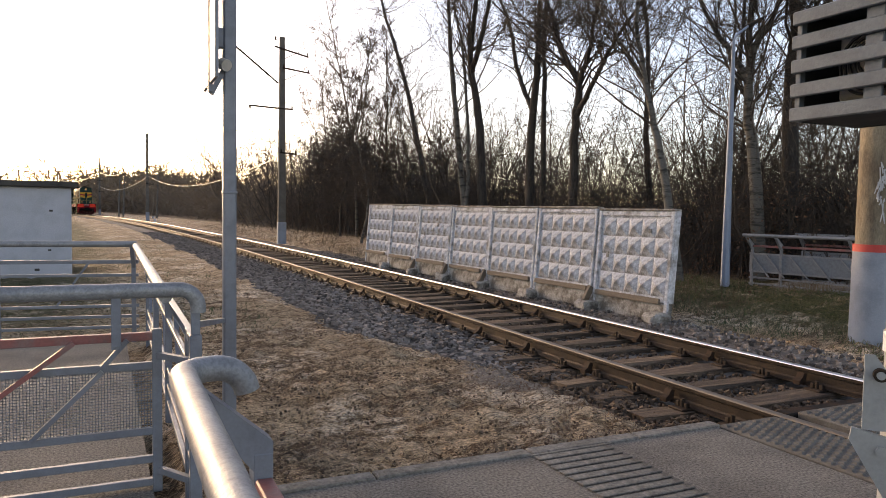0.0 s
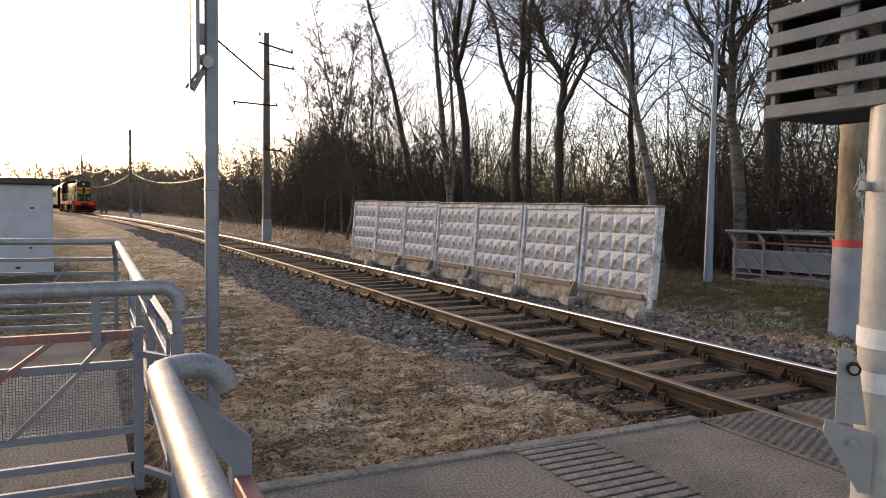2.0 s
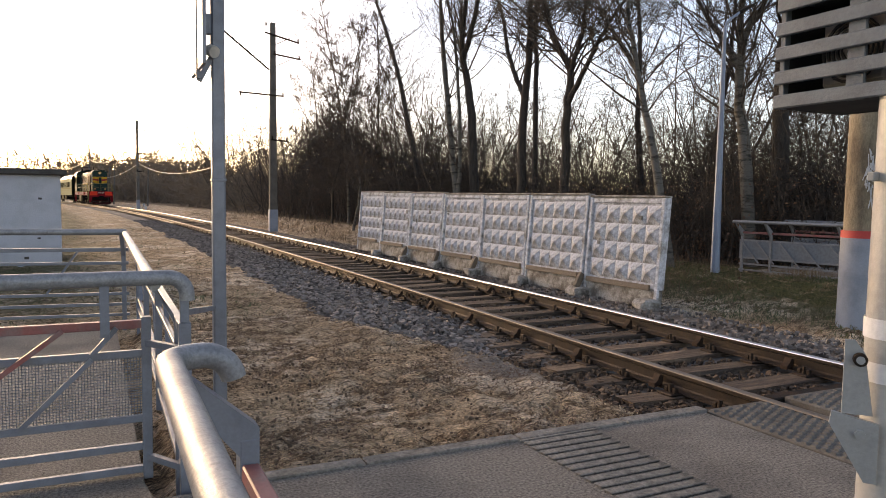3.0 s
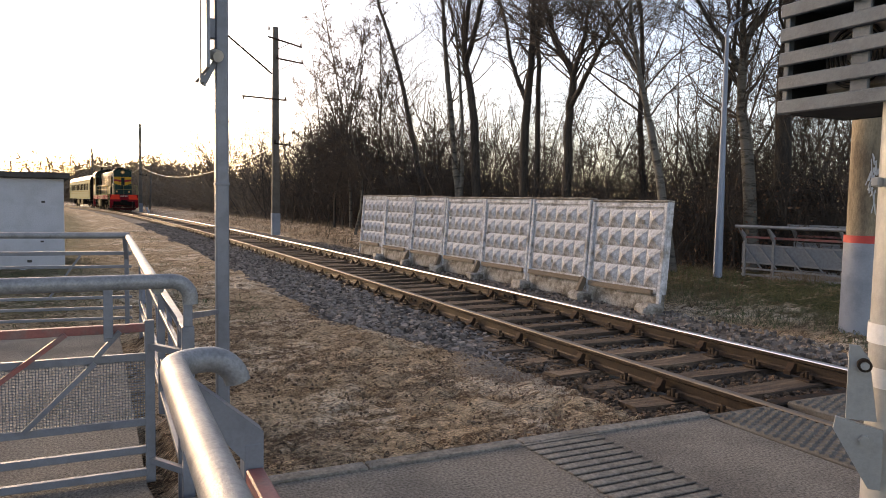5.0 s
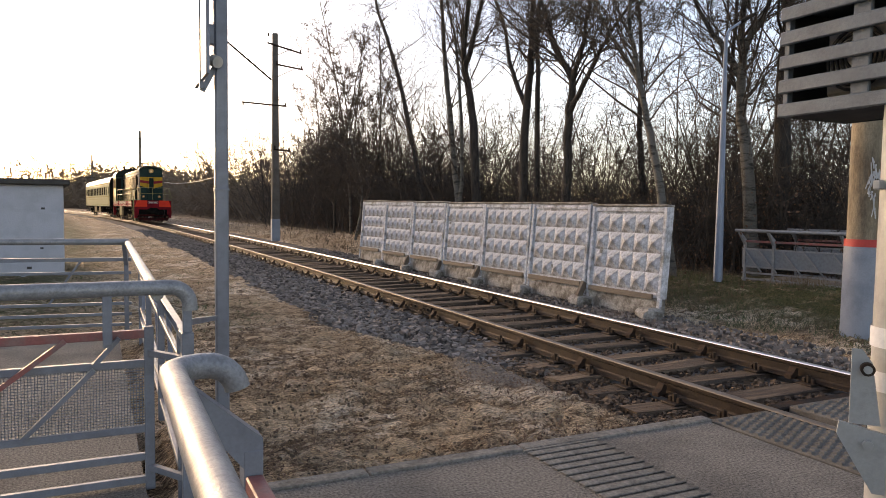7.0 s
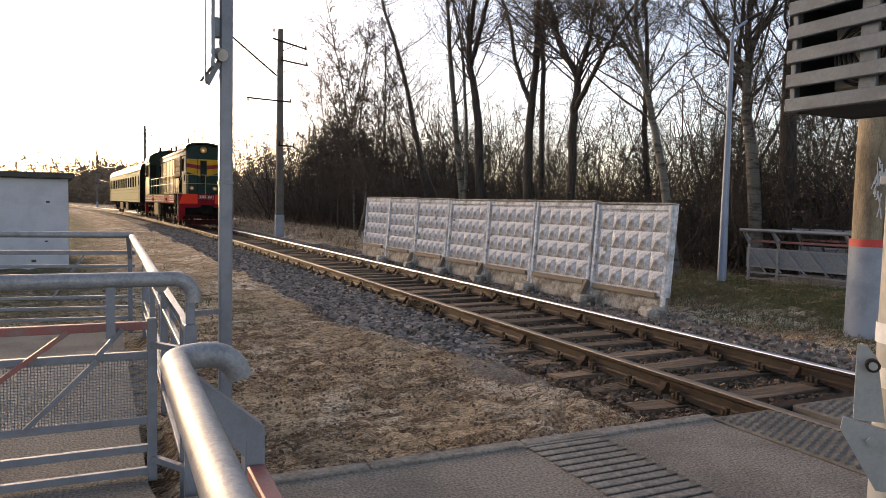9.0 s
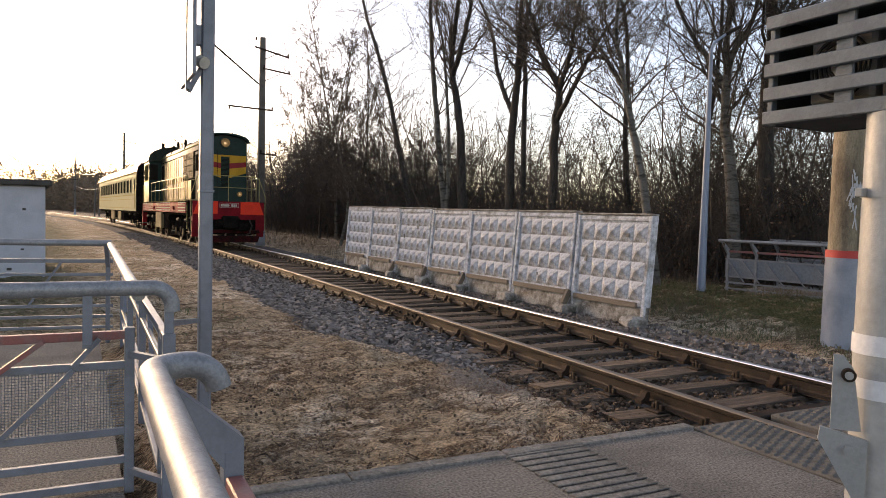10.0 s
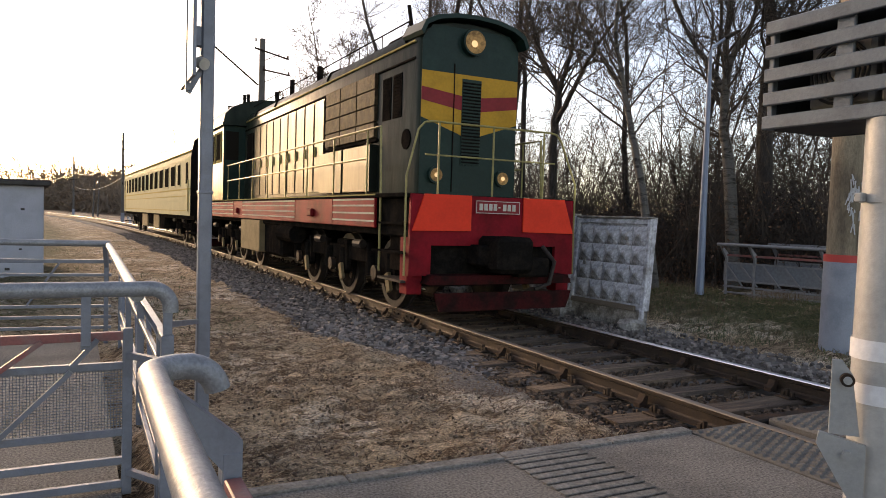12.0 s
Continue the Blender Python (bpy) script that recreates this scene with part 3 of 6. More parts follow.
M_clod = island_mat("crumbled_soil", (0.05, 0.028, 0.016), (0.46, 0.32, 0.2))
build_ballast()


# ---- litter and grass on the ground ----
def blades(name, spots, length, width, lift, material, label, category):
    r = np.random.RandomState(len(spots))
    n = len(spots)
    a = r.uniform(0, 6.28, n)
    ln, wd, up = length * r.uniform(0.4, 1.4, n), width * r.uniform(0.6, 1.3, n), lift * r.uniform(0.1, 1.0, n)
    dx, dy = np.cos(a) * ln, np.sin(a) * ln
    px, py = -np.sin(a) * wd, np.cos(a) * wd
    p = np.array(spots)
    b = r.uniform(-0.3, 0.3, (n, 2)) * ln[:, None]
    v = np.stack([
        np.stack([p[:, 0] - px, p[:, 1] - py, p[:, 2]], -1), np.stack([p[:, 0] + px, p[:, 1] + py, p[:, 2]], -1),
        np.stack([p[:, 0] + dx * 0.5 + px + b[:, 0], p[:, 1] + dy * 0.5 + py + b[:, 1], p[:, 2] + up * 0.7 + 0.004], -1), np.stack([p[:, 0] + dx * 0.5 - px + b[:, 0], p[:, 1] + dy * 0.5 - py + b[:, 1], p[:, 2] + up * 0.7 + 0.004], -1),
        np.stack([p[:, 0] + dx, p[:, 1] + dy, p[:, 2] + up], -1)], 1)
    k = 5 * np.arange(n)[:, None]
    quads = k + np.array([[0, 1, 2, 3]])
    tris = k + np.array([[3, 2, 4]])
    me_f = [tuple(q) for q in quads] + [tuple(q) for q in tris]
    o = raw_ob(name, [tuple(q) for q in v.reshape(-1, 3)], me_f, material)
    return tagged(o, label, category, kind="stuff")


def litter():
    r = np.random.RandomState(11)
    def field(n, x0, x1, y0, y1, keep):
        x, y = r.uniform(x0, x1, n), y0 + (y1 - y0) * r.rand(n) ** 1.3
        ok = keep(x, y)
        x, y = x[ok], y[ok]
        return np.stack([x, y, ground_z(x, y) + 0.006], -1)
    clump = lambda x, y: np.sin(x * 2.3 + 2 * np.sin(y * 1.1)) + np.sin(y * 3.7 + 2 * np.sin(x * 1.9)) + r.uniform(-1.2, 1.2, len(x))
    near = field(15000, 0.5, 4.3, 3.55, 12, lambda x, y: (clump(x, y) > 0.1) & (x - track_x(y) < -1.0))
    blades("straw_litter", near, 0.075, 0.0018, 0.012, M_straw, "flattened dry straw scattered over brown earth", "straw")
    dark = field(17000, 0.4, 4.4, 3.55, 10, lambda x, y: (clump(x, y) < 0.3) & (x - track_x(y) < -1.0))
    blades("leaf_scraps", dark, 0.034, 0.004, 0.014, M_deadleaf, "dark scraps of rotten leaves and roots on the earth", "leaf litter")
    bank = field(24000, 7.6, 11.5, 3.5, 13, lambda x, y: (clump(x, y) > -0.6) & ~((x < 8.0) & (y > 7.8)))
    blades("bank_grass", bank, 0.06, 0.004, 0.07, M_moss, "short dull green and dry grass on the bank", "grass")
    dry = field(2200, 8.2, 11.5, 8, 12, lambda x, y: clump(x, y) > -0.2)
    blades("dry_grass", dry, 0.14, 0.003, 0.24, M_drygrass, "tall dry grass at the edge of the wood", "grass")
    left = field(9000, -3, 2.6, 8.5, 34, lambda x, y: (clump(x, y) > 0.0) & (x - track_x(y) < -3.0))
    blades("verge_grass", left, 0.11, 0.006, 0.06, M_moss, "thin dull green grass on the verge", "grass")
    far = field(5000, 6.2, 11, 21, 60, lambda x, y: (x - track_x(y) > 2.4) & (clump(x, y) > -0.8))
    blades("verge_dry_grass", far, 0.3, 0.008, 0.3, M_drygrass, "pale dry grass along the far side of the track", "grass")


litter()

tagged(mesh_ob("edge_beam", box(B(), 4.34, 5.74, 3.47, 3.58, -0.17, -0.015, 0.01), M_steel_dark), "dark steel beam along the crossing panel's edge", "edge beam", kind="structure")


# ---- railings of the footpath ----
def elbow(p, d, side, r=0.16, n=8, down=0.75):
    """Points of a tube's end that turns from direction d towards side and down."""
    p, d, side = Vector(p), Vector(d).normalized(), Vector(side).normalized()
    out = []
    for k in range(1, n + 1):
        a = math.radians(90) * k / n
        out.append(p + d * math.sin(a) * r + side * (1 - math.cos(a)) * r)
    q = out[-1]
    for k in range(1, n + 1):
        a = math.radians(80) * k / n
        out.append(q + side * math.sin(a) * r * down + Vector((0, 0, -1)) * (1 - math.cos(a)) * r * down)
    return out


def wire_mesh(bm, x0, x1, z0, z1, gap, t=0.0022):
    for x in np.arange(x0, x1, gap):
        box(bm, x - t, x + t, -t, t, z0, z1)
    for z in np.arange(z0, z1, gap):
        box(bm, x0, x1, -t, t, z - t, z + t)


def railing(m, length, posts, label, rail_end=None, offset=-0.2, tube_r=0.033, mesh_gap=0.0, solid=True, braces=(), top=1.0, red=True, paint=None):
    """A footpath railing along local x: posts with bent heads, a handrail set off by offset, rails, infill and braces."""
    paint = paint or M_tube
    g = root("railing", m, label, "railing", "footpath railings")
    for x in posts:
        bm = B()
        box(bm, x - 0.022, x + 0.022, -0.022, 0.022, -0.12, 0.78, 0.003)
        prism(bm, [(0.022, 0.76), (0.022, 0.8), (offset + 0.0, top - 0.035), (offset + 0.0, top - 0.075), (-0.022, 0.7)], 0, x - 0.02, x + 0.02)
        part("post", bm, paint, g)
    pts = [(-0.02 if rail_end != "start" else 0, offset, top - tube_r), (length * 0.5, offset, top - tube_r), (length, offset, top - tube_r)]
    if rail_end:
        pts += elbow(pts[-1], (1, 0, 0), (0, -offset, 0), 0.09)
    part("handrail", tube(B(), pts, tube_r, 16), M_tube_lt, g, "thick painted tube", True)
    part("top_rail", box(B(), 0, length, -0.02, 0.02, 0.745, 0.785, 0.003), M_red_rail if red else M_tube, g, "dull red top rail" if red else "")
    for z in (0.62, 0.285, 0.17, 0.055):
        part("rail", box(B(), 0, length, -0.014, 0.014, z - 0.016, z + 0.016, 0.003), paint, g)
    if mesh_gap:
        bm = B()
        wire_mesh(bm, 0.0, length, 0.285, 0.62, mesh_gap)
        part("mesh_infill", bm, M_mesh, g, "fine galvanised wire mesh")
    elif solid:
        part("infill_sheet", box(B(), 0, length, -0.004, 0.004, 0.3, 0.61), M_mesh, g, "grey sheet infill")
    for x0, z0, x1, z1, redd in braces:
        part("brace", bar(B(), (x0, -0.016, z0), (x1, -0.016, z1), 0.028, 0.02), M_red_rail if redd else paint, g)
    return g


diag = lambda xs: [(x, 0.745, x - 0.3, 0.3, False) for x in xs]
# beside the camera: the handrail runs along the track's direction
A = root("railing", pose(0.305, 0, 0, 0, 0, 90), "near grey railing with a thick worn tubular handrail", "railing", "footpath railings")
hz = 1.0
pts = [(-0.6, 0.165, hz), (0.6, 0.165, hz), (1.70, 0.165, hz)] + elbow((1.70, 0.165, hz), (1, 0, 0), (0, -1, 0), 0.082, 8, 0.9)
part("handrail", tube(B(), pts, 0.031, 24), M_tube_lt, A, "thick silver-grey painted tube", True)
for x in (0.2, 1.655):
    bm = box(B(), x - 0.03, x + 0.03, -0.022, 0.022, -0.12, 0.83, 0.003)
    prism(bm, [(-0.022, 0.8), (-0.022, 0.855), (0.14, 0.995), (0.165, 0.965), (0.022, 0.79)], 0, x - 0.028, x + 0.028)
    part("post", bm, M_tube, A, "flat grey post with a bent head")
part("top_rail", box(B(), -0.6, 1.62, -0.02, 0.02, 0.735, 0.775, 0.004), M_red_rail, A, "dull red top rail")
for z in (0.5, 0.28, 0.12):
    part("rail", box(B(), -0.6, 1.62, -0.014, 0.014, z - 0.016, z + 0.016, 0.003), M_tube, A)

# across the footpath: mesh panel with red bar
Bm = root("railing", pose(-1.6, 3.74, 0, 0, 0, 0), "grey railing with red bar and fine mesh infill across the path", "railing", "footpath railings")
L = 1.79
part("handrail", tube(B(), [(-0.2, -0.24, 1.005), (0.9, -0.242, 1.005)] + [(L + 0.085 + 0.085 * math.sin(math.radians(a)), -0.243, 1.005 - 0.085 * (1 - math.cos(math.radians(a)))) for a in range(0, 91, 10)] + [(L + 0.17, -0.243, 0.895)], 0.035, 20), M_tube_lt, Bm, "thick silver-grey painted tube", True)
part("top_rail", box(B(), -0.2, L, -0.02, 0.02, 0.735, 0.775, 0.003), M_red_rail, Bm, "dull red top rail")
part("stile", box(B(), L - 0.02, L + 0.025, -0.022, 0.022, -0.02, 0.79, 0.003), M_tube, Bm)
part("post", box(B(), L + 0.13, L + 0.185, -0.27, -0.215, -0.12, 0.79, 0.003), M_tube, Bm)
part("stub", box(B(), L + 0.138, L + 0.178, -0.26, -0.225, 0.79, 0.92, 0.003), M_tube, Bm)
for x in (1.61, 0.55):
    part("hanger", box(B(), x - 0.02, x + 0.02, -0.26, -0.225, 0.755, 0.985, 0.003), M_tube, Bm)
    part("hanger_arm", box(B(), x - 0.02, x + 0.02, -0.25, 0.0, 0.74, 0.765, 0.003), M_tube, Bm)
for z in (0.61, 0.285, 0.145, 0.03):
    part("rail", box(B(), -0.2, L, -0.015, 0.015, z - 0.018, z + 0.018, 0.003), M_tube, Bm)
for z in (0.66, 0.09):
    part("link_bar", bar(B(), (L, 0, z), (L + 0.155, -0.24, z), 0.03), M_tube, Bm)
bm = B()
wire_mesh(bm, 0.6, L, 0.29, 0.61, 0.0135, 0.0017)
part("mesh_infill", bm, M_mesh, Bm, "fine galvanised wire mesh")
for x0, z0, x1, z1, redd in ((1.43, 0.745, 1.0, 0.42, True), (1.66, 0.745, 1.55, 0.62, False), (1.55, 0.6, 1.25, 0.3, False), (0.9, 0.745, 0.5, 0.42, True)):
    part("brace", bar(B(), (x0, -0.03, z0), (x1, -0.03, z1), 0.032, 0.022), M_red_rail if redd else M_tube, Bm)

railing(pose(0.34, 3.55, 0, 0, 0, 90), 4.75, (0.15, 1.6, 3.1, 4.6), "grey railing beside the footpath with silver handrail", None, 0.12, 0.03, 0, False, diag((1.2, 2.4, 3.6, 4.6)), red=False)
railing(pose(-5.2, 9.1, 0.02, 0, 0, -7), 5.5, (0.4, 2.3, 4.15, 5.45), "grey railing closing the far end of the footpath", None, -0.2, 0.033, 0, False, diag((1.0, 1.9, 3.0, 4.0, 5.0)), red=False)
# posts and rails across the track: their lit look is put into lighter paint
railing(pose(11.02, 9.75, 0.06, 0, 0, -80), 4.6, (0.05, 0.62, 1.9, 3.2, 4.5), "grey railing with red bar across the track beside the path", None, -0.22, 0.03, 0, True, [(x, 0.6, x + 0.35, 0.2, False) for x in (0.05, 0.35, 0.8, 1.2, 1.7, 2.2, 2.7)], paint=M_tube_lt)
railing(pose(12.7, 9.95, 0.06, 0, 0, -80), 4.6, (0.05, 1.6, 3.0, 4.5), "second grey railing with red bar behind the first", None, -0.22, 0.03, 0, True, [(x, 0.6, x + 0.35, 0.2, False) for x in (0.3, 0.9, 1.6, 2.4)], paint=M_tube_lt)
slab("far_pavement", [(11.1, -4), (16, -4), (16, 8.5), (12.8, 9.9), (11.1, 9.6)], -0.12, 0.1, M_asphalt, "pale footpath between railings across the track", "path")


# ---- posts and poles ----
def sign_post():
    g = root("sign_post", pose(0.72, 5.0, -0.1), "grey painted steel post with a sign seen edge-on", "sign post")
    part("post", box(B(), -0.043, 0.043, -0.043, 0.043, -0.1, 4.2, 0.012), M_tube, g)
    part("collar", box(B(), -0.048, 0.048, -0.048, 0.048, 1.58, 1.6, 0.004), M_tube, g)
    part("link_bar", bar(B(), (-0.36, -1.45, 0.93), (-0.04, 0, 0.72), 0.03), M_tube, g, "short bar to the railing")
    sg = part("sign_board", box(B(), -0.135, -0.112, -0.34, 0.3, 2.3, 3.9, 0.004), M_tube, g, "sign board seen edge-on")
    part("bracket", bar(B(), (-0.12, -0.02, 2.24), (-0.03, -0.02, 2.42), 0.035), M_tube, sg)
    part("rim", bar(B(), (-0.128, -0.05, 2.25), (-0.128, -0.05, 3.9), 0.028), M_tube, sg)
    part("reflector", tube(B(), [(-0.055, -0.05, 2.44), (-0.03, -0.1, 2.42)], 0.04, 10), M_white, g, "pale reflector catching the sun")
    part("clamp", box(B(), -0.1, -0.04, -0.03, 0.03, 2.55, 2.68, 0.004), M_tube, g)
    part("clamp", box(B(), -0.1, -0.04, -0.03, 0.03, 3.3, 3.36, 0.004), M_tube, g)


sign_post()


def concrete_pole(x, y, h, label, painted=0.95, arms=True, w=0.34):
    g = root("utility_pole", pose(x, y, -0.12), label, "utility pole", "poles along the track")
    bm = B()
    box(bm, -w / 2, w / 2, -w / 2 * 0.8, w / 2 * 0.8, 0, h, 0.02)
    for v in bm.verts:
        k = 1 - 0.38 * v.co.z / h
        v.co.x *= k
        v.co.y *= k
    part("shaft", bm, M_pole, g)
    part("painted_foot", box(B(), -w / 2 - 0.008, w / 2 + 0.008, -w * 0.4 - 0.008, w * 0.4 + 0.008, 0, painted, 0.02), M_polepaint, g, "pale blue painted foot")
    if arms:
        for z, a, b, tilt in ((8.45, -0.35, 1.1, -0.45), (7.45, 0.0, 1.15, -0.12), (5.7, -1.4, 0.45, 0.06), (3.9, -0.1, 0.6, -0.12)):
            arm = part("cross_arm", bar(B(), (a, -0.12, z - tilt * a / 1.1), (b, -0.12, z + tilt * b / 1.1), 0.06), M_steel_dark, g, "thin dark steel arm")
            for q in (a + 0.05, b - 0.05):
                part("insulator", tube(B(), [(q, -0.12, z + tilt * q / 1.1), (q, -0.12, z + tilt * q / 1.1 + 0.14)], 0.035, 6), M_steel_dark, arm)
        for z in (8.05, 7.15):
            part("arm_strut", bar(B(), (0.1, -0.12, z - 0.2), (0.75, -0.12, z + 0.15), 0.03), M_steel_dark, g)
    return g


p1 = concrete_pole(6.58, 30.4, 8.75, "old concrete utility pole with steel arms and painted foot")
part("stay", bar(B(), (-0.15, 0, 6.8), (-1.95, 0.2, 8.25), 0.06), M_steel_dark, p1, "sloping dark steel stay")
concrete_pole(3.38, 80, 9.1, "distant concrete utility pole with steel arms")
concrete_pole(-1.8, 130, 9.6, "far concrete utility pole with steel arms")
concrete_pole(-10.9, 180, 9.2, "far concrete utility pole beside the track", arms=False)
for x, y, h in ((4.9, 92, 5.4), (1.5, 112, 5.6), (0.9, 112.4, 5.5)):
    g = root("wooden_post", pose(x, y, -0.1, 0, 2, 0), "thin pale wooden post among the trees", "post", "thin posts")
    part("shaft", tube(B(), [(0, 0, 0), (0, 0, h)], 0.12, 8, 0.08), M_pole, g)


g = root("track_marker", pose(4.05, 79, -0.25), "small white marker stone beside the track", "marker")
part("stone", box(B(), -0.12, 0.12, -0.1, 0.1, 0, 0.42, 0.03), M_concrete, g)
part("cap", box(B(), -0.3, -0.05, -0.12, 0.12, 0.42, 0.72, 0.05), M_concrete, g, "small white head")


def cable(a, b, sag, r, label):
    a, b = Vector(a), Vector(b)
    pts = [a.lerp(b, k / 24) - Vector((0, 0, sag * 4 * (k / 24) * (1 - k / 24))) for k in range(25)]
    tagged(mesh_ob("cable", tube(B(), pts, r, 5), M_cable), label, "cable", "overhead cables")


cable((6.9, 30.3, 6.0), (3.4, 80, 6.9), 0.9, 0.03, "pale overhead cable glinting in the sun")
cable((3.4, 80, 6.9), (-1.8, 130, 7.0), 1.3, 0.045, "pale overhead cable glinting in the sun")
cable((-1.8, 130, 7.0), (-10.9, 180, 7.4), 1.2, 0.05, "pale overhead cable glinting in the sun")
cable((6.6, 30.3, 3.7), (3.5, 80, 4.6), 1.2, 0.018, "thin sagging cable between poles")
cable((3.5, 80, 4.6), (-1.7, 130, 4.6), 1.0, 0.02, "thin sagging cable between poles")


def lamp_post():
    g = root("street_lamp", pose(10.29, 9.65, -0.05), "slender blue-grey street lamp with a short arm", "street lamp")
    part("shaft", tube(B(), [(0, 0, 0), (0, 0, 4.62)], 0.085, 8, 0.03), M_lampblue, g, "", True)
    part("arm", tube(B(), [(0, 0, 4.6), (0.04, 0, 4.72), (0.34, -0.02, 4.93)], 0.022, 6), M_lampblue, g)
    part("lamp_head", box(B(), -0.02, 0.36, -0.07, 0.07, -0.03, 0.03, 0.015, pose(0.34, -0.02, 4.93, 0, -28, 0)), M_steel_dark, g, "flat dark lamp head")


lamp_post()


def pillar():
    g = root("concrete_pillar", pose(8.36, 5.55, -0.2), "thick round concrete pillar, lower part painted pale with red band", "pillar")
    part("shaft", tube(B(), [(0, 0, 0), (0, 0, 1.25), (0, 0, 7)], 0.24, 32, 0.2), M_pillar, g, "", True)
    part("painted_foot", tube(B(), [(0, 0, 0), (0, 0, 0.4), (0, 0, 1.18)], 0.25, 32, 0.243, False), M_polepaint, g, "pale blue painted lower part", True)
    part("red_band", tube(B(), [(0, 0, 1.18), (0, 0, 1.27)], 0.245, 32, 0.244, False), M_redband, g, "red painted band", True)

    def on(u, z):
        """A place on the pillar's face; u in degrees round from the side that faces the path."""
        a = math.radians(214 + u)
        r = 0.246 - 0.006 * z
        return (math.cos(a) * r, math.sin(a) * r, z)
    rr = random.Random(4)
    for k in range(26):
        u, z = rr.uniform(-5, 34), rr.choice((1.75, 1.9, 2.05)) + rr.uniform(-0.12, 0.12)
        pts = [on(u + rr.uniform(-3, 3) * j, z + rr.uniform(-0.07, 0.07) * j) for j in range(4)]
        part("spray_stroke", tube(B(), pts, 0.007, 4), M_graffiti, g, "pale spray-painted stroke")
    v, f = [], []
    for i in range(7):
        for z in (1.29, 1.62 + 0.02 * (i % 2)):
            a = math.radians(214 + 28 + i * 6)
            v.append((math.cos(a) * 0.247, math.sin(a) * 0.247, z))
    f = [(2 * i, 2 * i + 2, 2 * i + 3, 2 * i + 1) for i in range(6)]
    ps = raw_ob("poster", v, f, M_poster)
    ps.parent = g
    tagged(ps, "small torn white poster with dark print")
    for z, a0, a1, t in ((1.56, 32, 56, 0.02), (1.47, 40, 58, 0.03), (1.4, 36, 48, 0.025), (1.335, 34, 54, 0.015)):
        pts = [(math.cos(math.radians(214 + a0 + (a1 - a0) * j / 4)) * 0.2465, math.sin(math.radians(214 + a0 + (a1 - a0) * j / 4)) * 0.2465, z) for j in range(5)]
        part("print_bar", tube(B(), pts, t * 0.5, 4), M_black, ps)


M_pillar = mat("stained_pillar_concrete", (0.25, 0.2, 0.135), 0.85, var=0.3, scale=1.6, fine=30, bump=0.5, second=(0.13, 0.1, 0.068), streak=(2, 2, 0.6))
pillar()


# ---- signal post beside the camera: white post, hinge bracket, slatted box ----
def signal_post():
    g = root("signal_post", pose(1.988, 1.205, 0), "white painted steel post with hinge bracket and slatted box", "signal post")
    part("post", tube(B(), [(0, 0, 0), (0, 0, 1.0), (0, 0, 1.72)], 0.085, 28, 0.078), M_whitepost, g, "", True)
    for z in (0.33, 0.9, 1.02):
        part("paper_band", tube(B(), [(0, 0, z), (0, 0, z + 0.055)], 0.0862, 28, 0.0858, False), M_poster, g, "strip of old adhesive tape", True)
    part("clamp", tube(B(), [(0, 0, 1.45), (0, 0, 1.475)], 0.0835, 28), M_whitepost, g, "steel clamp band", True)
    part("clamp_lug", box(B(), -0.1, -0.075, 0.03, 0.05, 1.45, 1.475, 0.003), M_whitepost, g)
    br = part("bracket", prism(B(), [(0.06, 0.78), (0.085, 0.95), (0.11, 0.985), (0.135, 0.985), (0.135, 0.78)], 0, -0.075, -0.06), M_bracket, g, "upright hinge plate")
    br.matrix_basis = pose(0, 0, 0.03, 0, 0, 40)
    part("hinge_eye", tube(B(), [(-0.095, 0.098, 0.935), (-0.06, 0.098, 0.935)], 0.018, 16), M_steel_dark, br)
    part("hinge_bush", tube(B(), [(-0.099, 0.098, 0.935), (-0.09, 0.098, 0.935)], 0.011, 12), M_bracket, br)
    gp = part("gusset", prism(B(), [(0.045, 0.6), (0.075, 0.6), (0.165, 0.755), (0.16, 0.79), (0.045, 0.765)], 0, -0.085, -0.07), M_bracket, g, "triangular gusset plate")
    gp.matrix_basis = pose(0, 0, 0.025, 0, 0, 40)
    part("bolt", tube(B(), [(-0.1, 0.09, 0.735), (-0.08, 0.09, 0.735)], 0.014, 6), M_bracket, gp)

    bx = root("slatted_signal_box", pose(1.92, 0.62, 1.68), "grey slatted metal box with two loudspeakers inside", "signal box")
    ln, ht = 0.965, 0.335
    for i in range(5):
        z = i * (ht - 0.041) / 4
        part("slat", box(B(), -0.012, 0.006, 0.0, ln, z, z + 0.041, 0.003), M_slat, bx)
    for y in (0.685, 0.15):
        part("upright", box(B(), 0.007, 0.02, y, y + 0.055, 0.0, ht, 0.003), M_slat, bx)
    part("end_frame", box(B(), 0.006, 0.03, ln - 0.022, ln - 0.004, 0.0, ht, 0.002), M_slat, bx)
    # inner panels: the shade behind the slats is in their black colour
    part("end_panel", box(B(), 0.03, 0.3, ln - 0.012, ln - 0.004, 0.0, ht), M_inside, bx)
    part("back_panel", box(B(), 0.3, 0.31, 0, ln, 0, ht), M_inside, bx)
    part("top_panel", box(B(), 0.0, 0.3, 0, ln, ht - 0.006, ht), M_slat, bx)
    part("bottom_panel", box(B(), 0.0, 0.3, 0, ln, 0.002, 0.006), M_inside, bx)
    for y in (0.755, 0.535):
        sp = part("loudspeaker", box(B(), 0.055, 0.2, y - 0.1, y + 0.1, 0.05, 0.255, 0.012), M_speaker, bx, "grey loudspeaker with ribbed round cone")
        for rad in (0.09, 0.075, 0.06, 0.045, 0.03):
            pts = [(0.051, y + math.cos(a * 0.3142) * rad, 0.152 + math.sin(a * 0.3142) * rad) for a in range(21)]
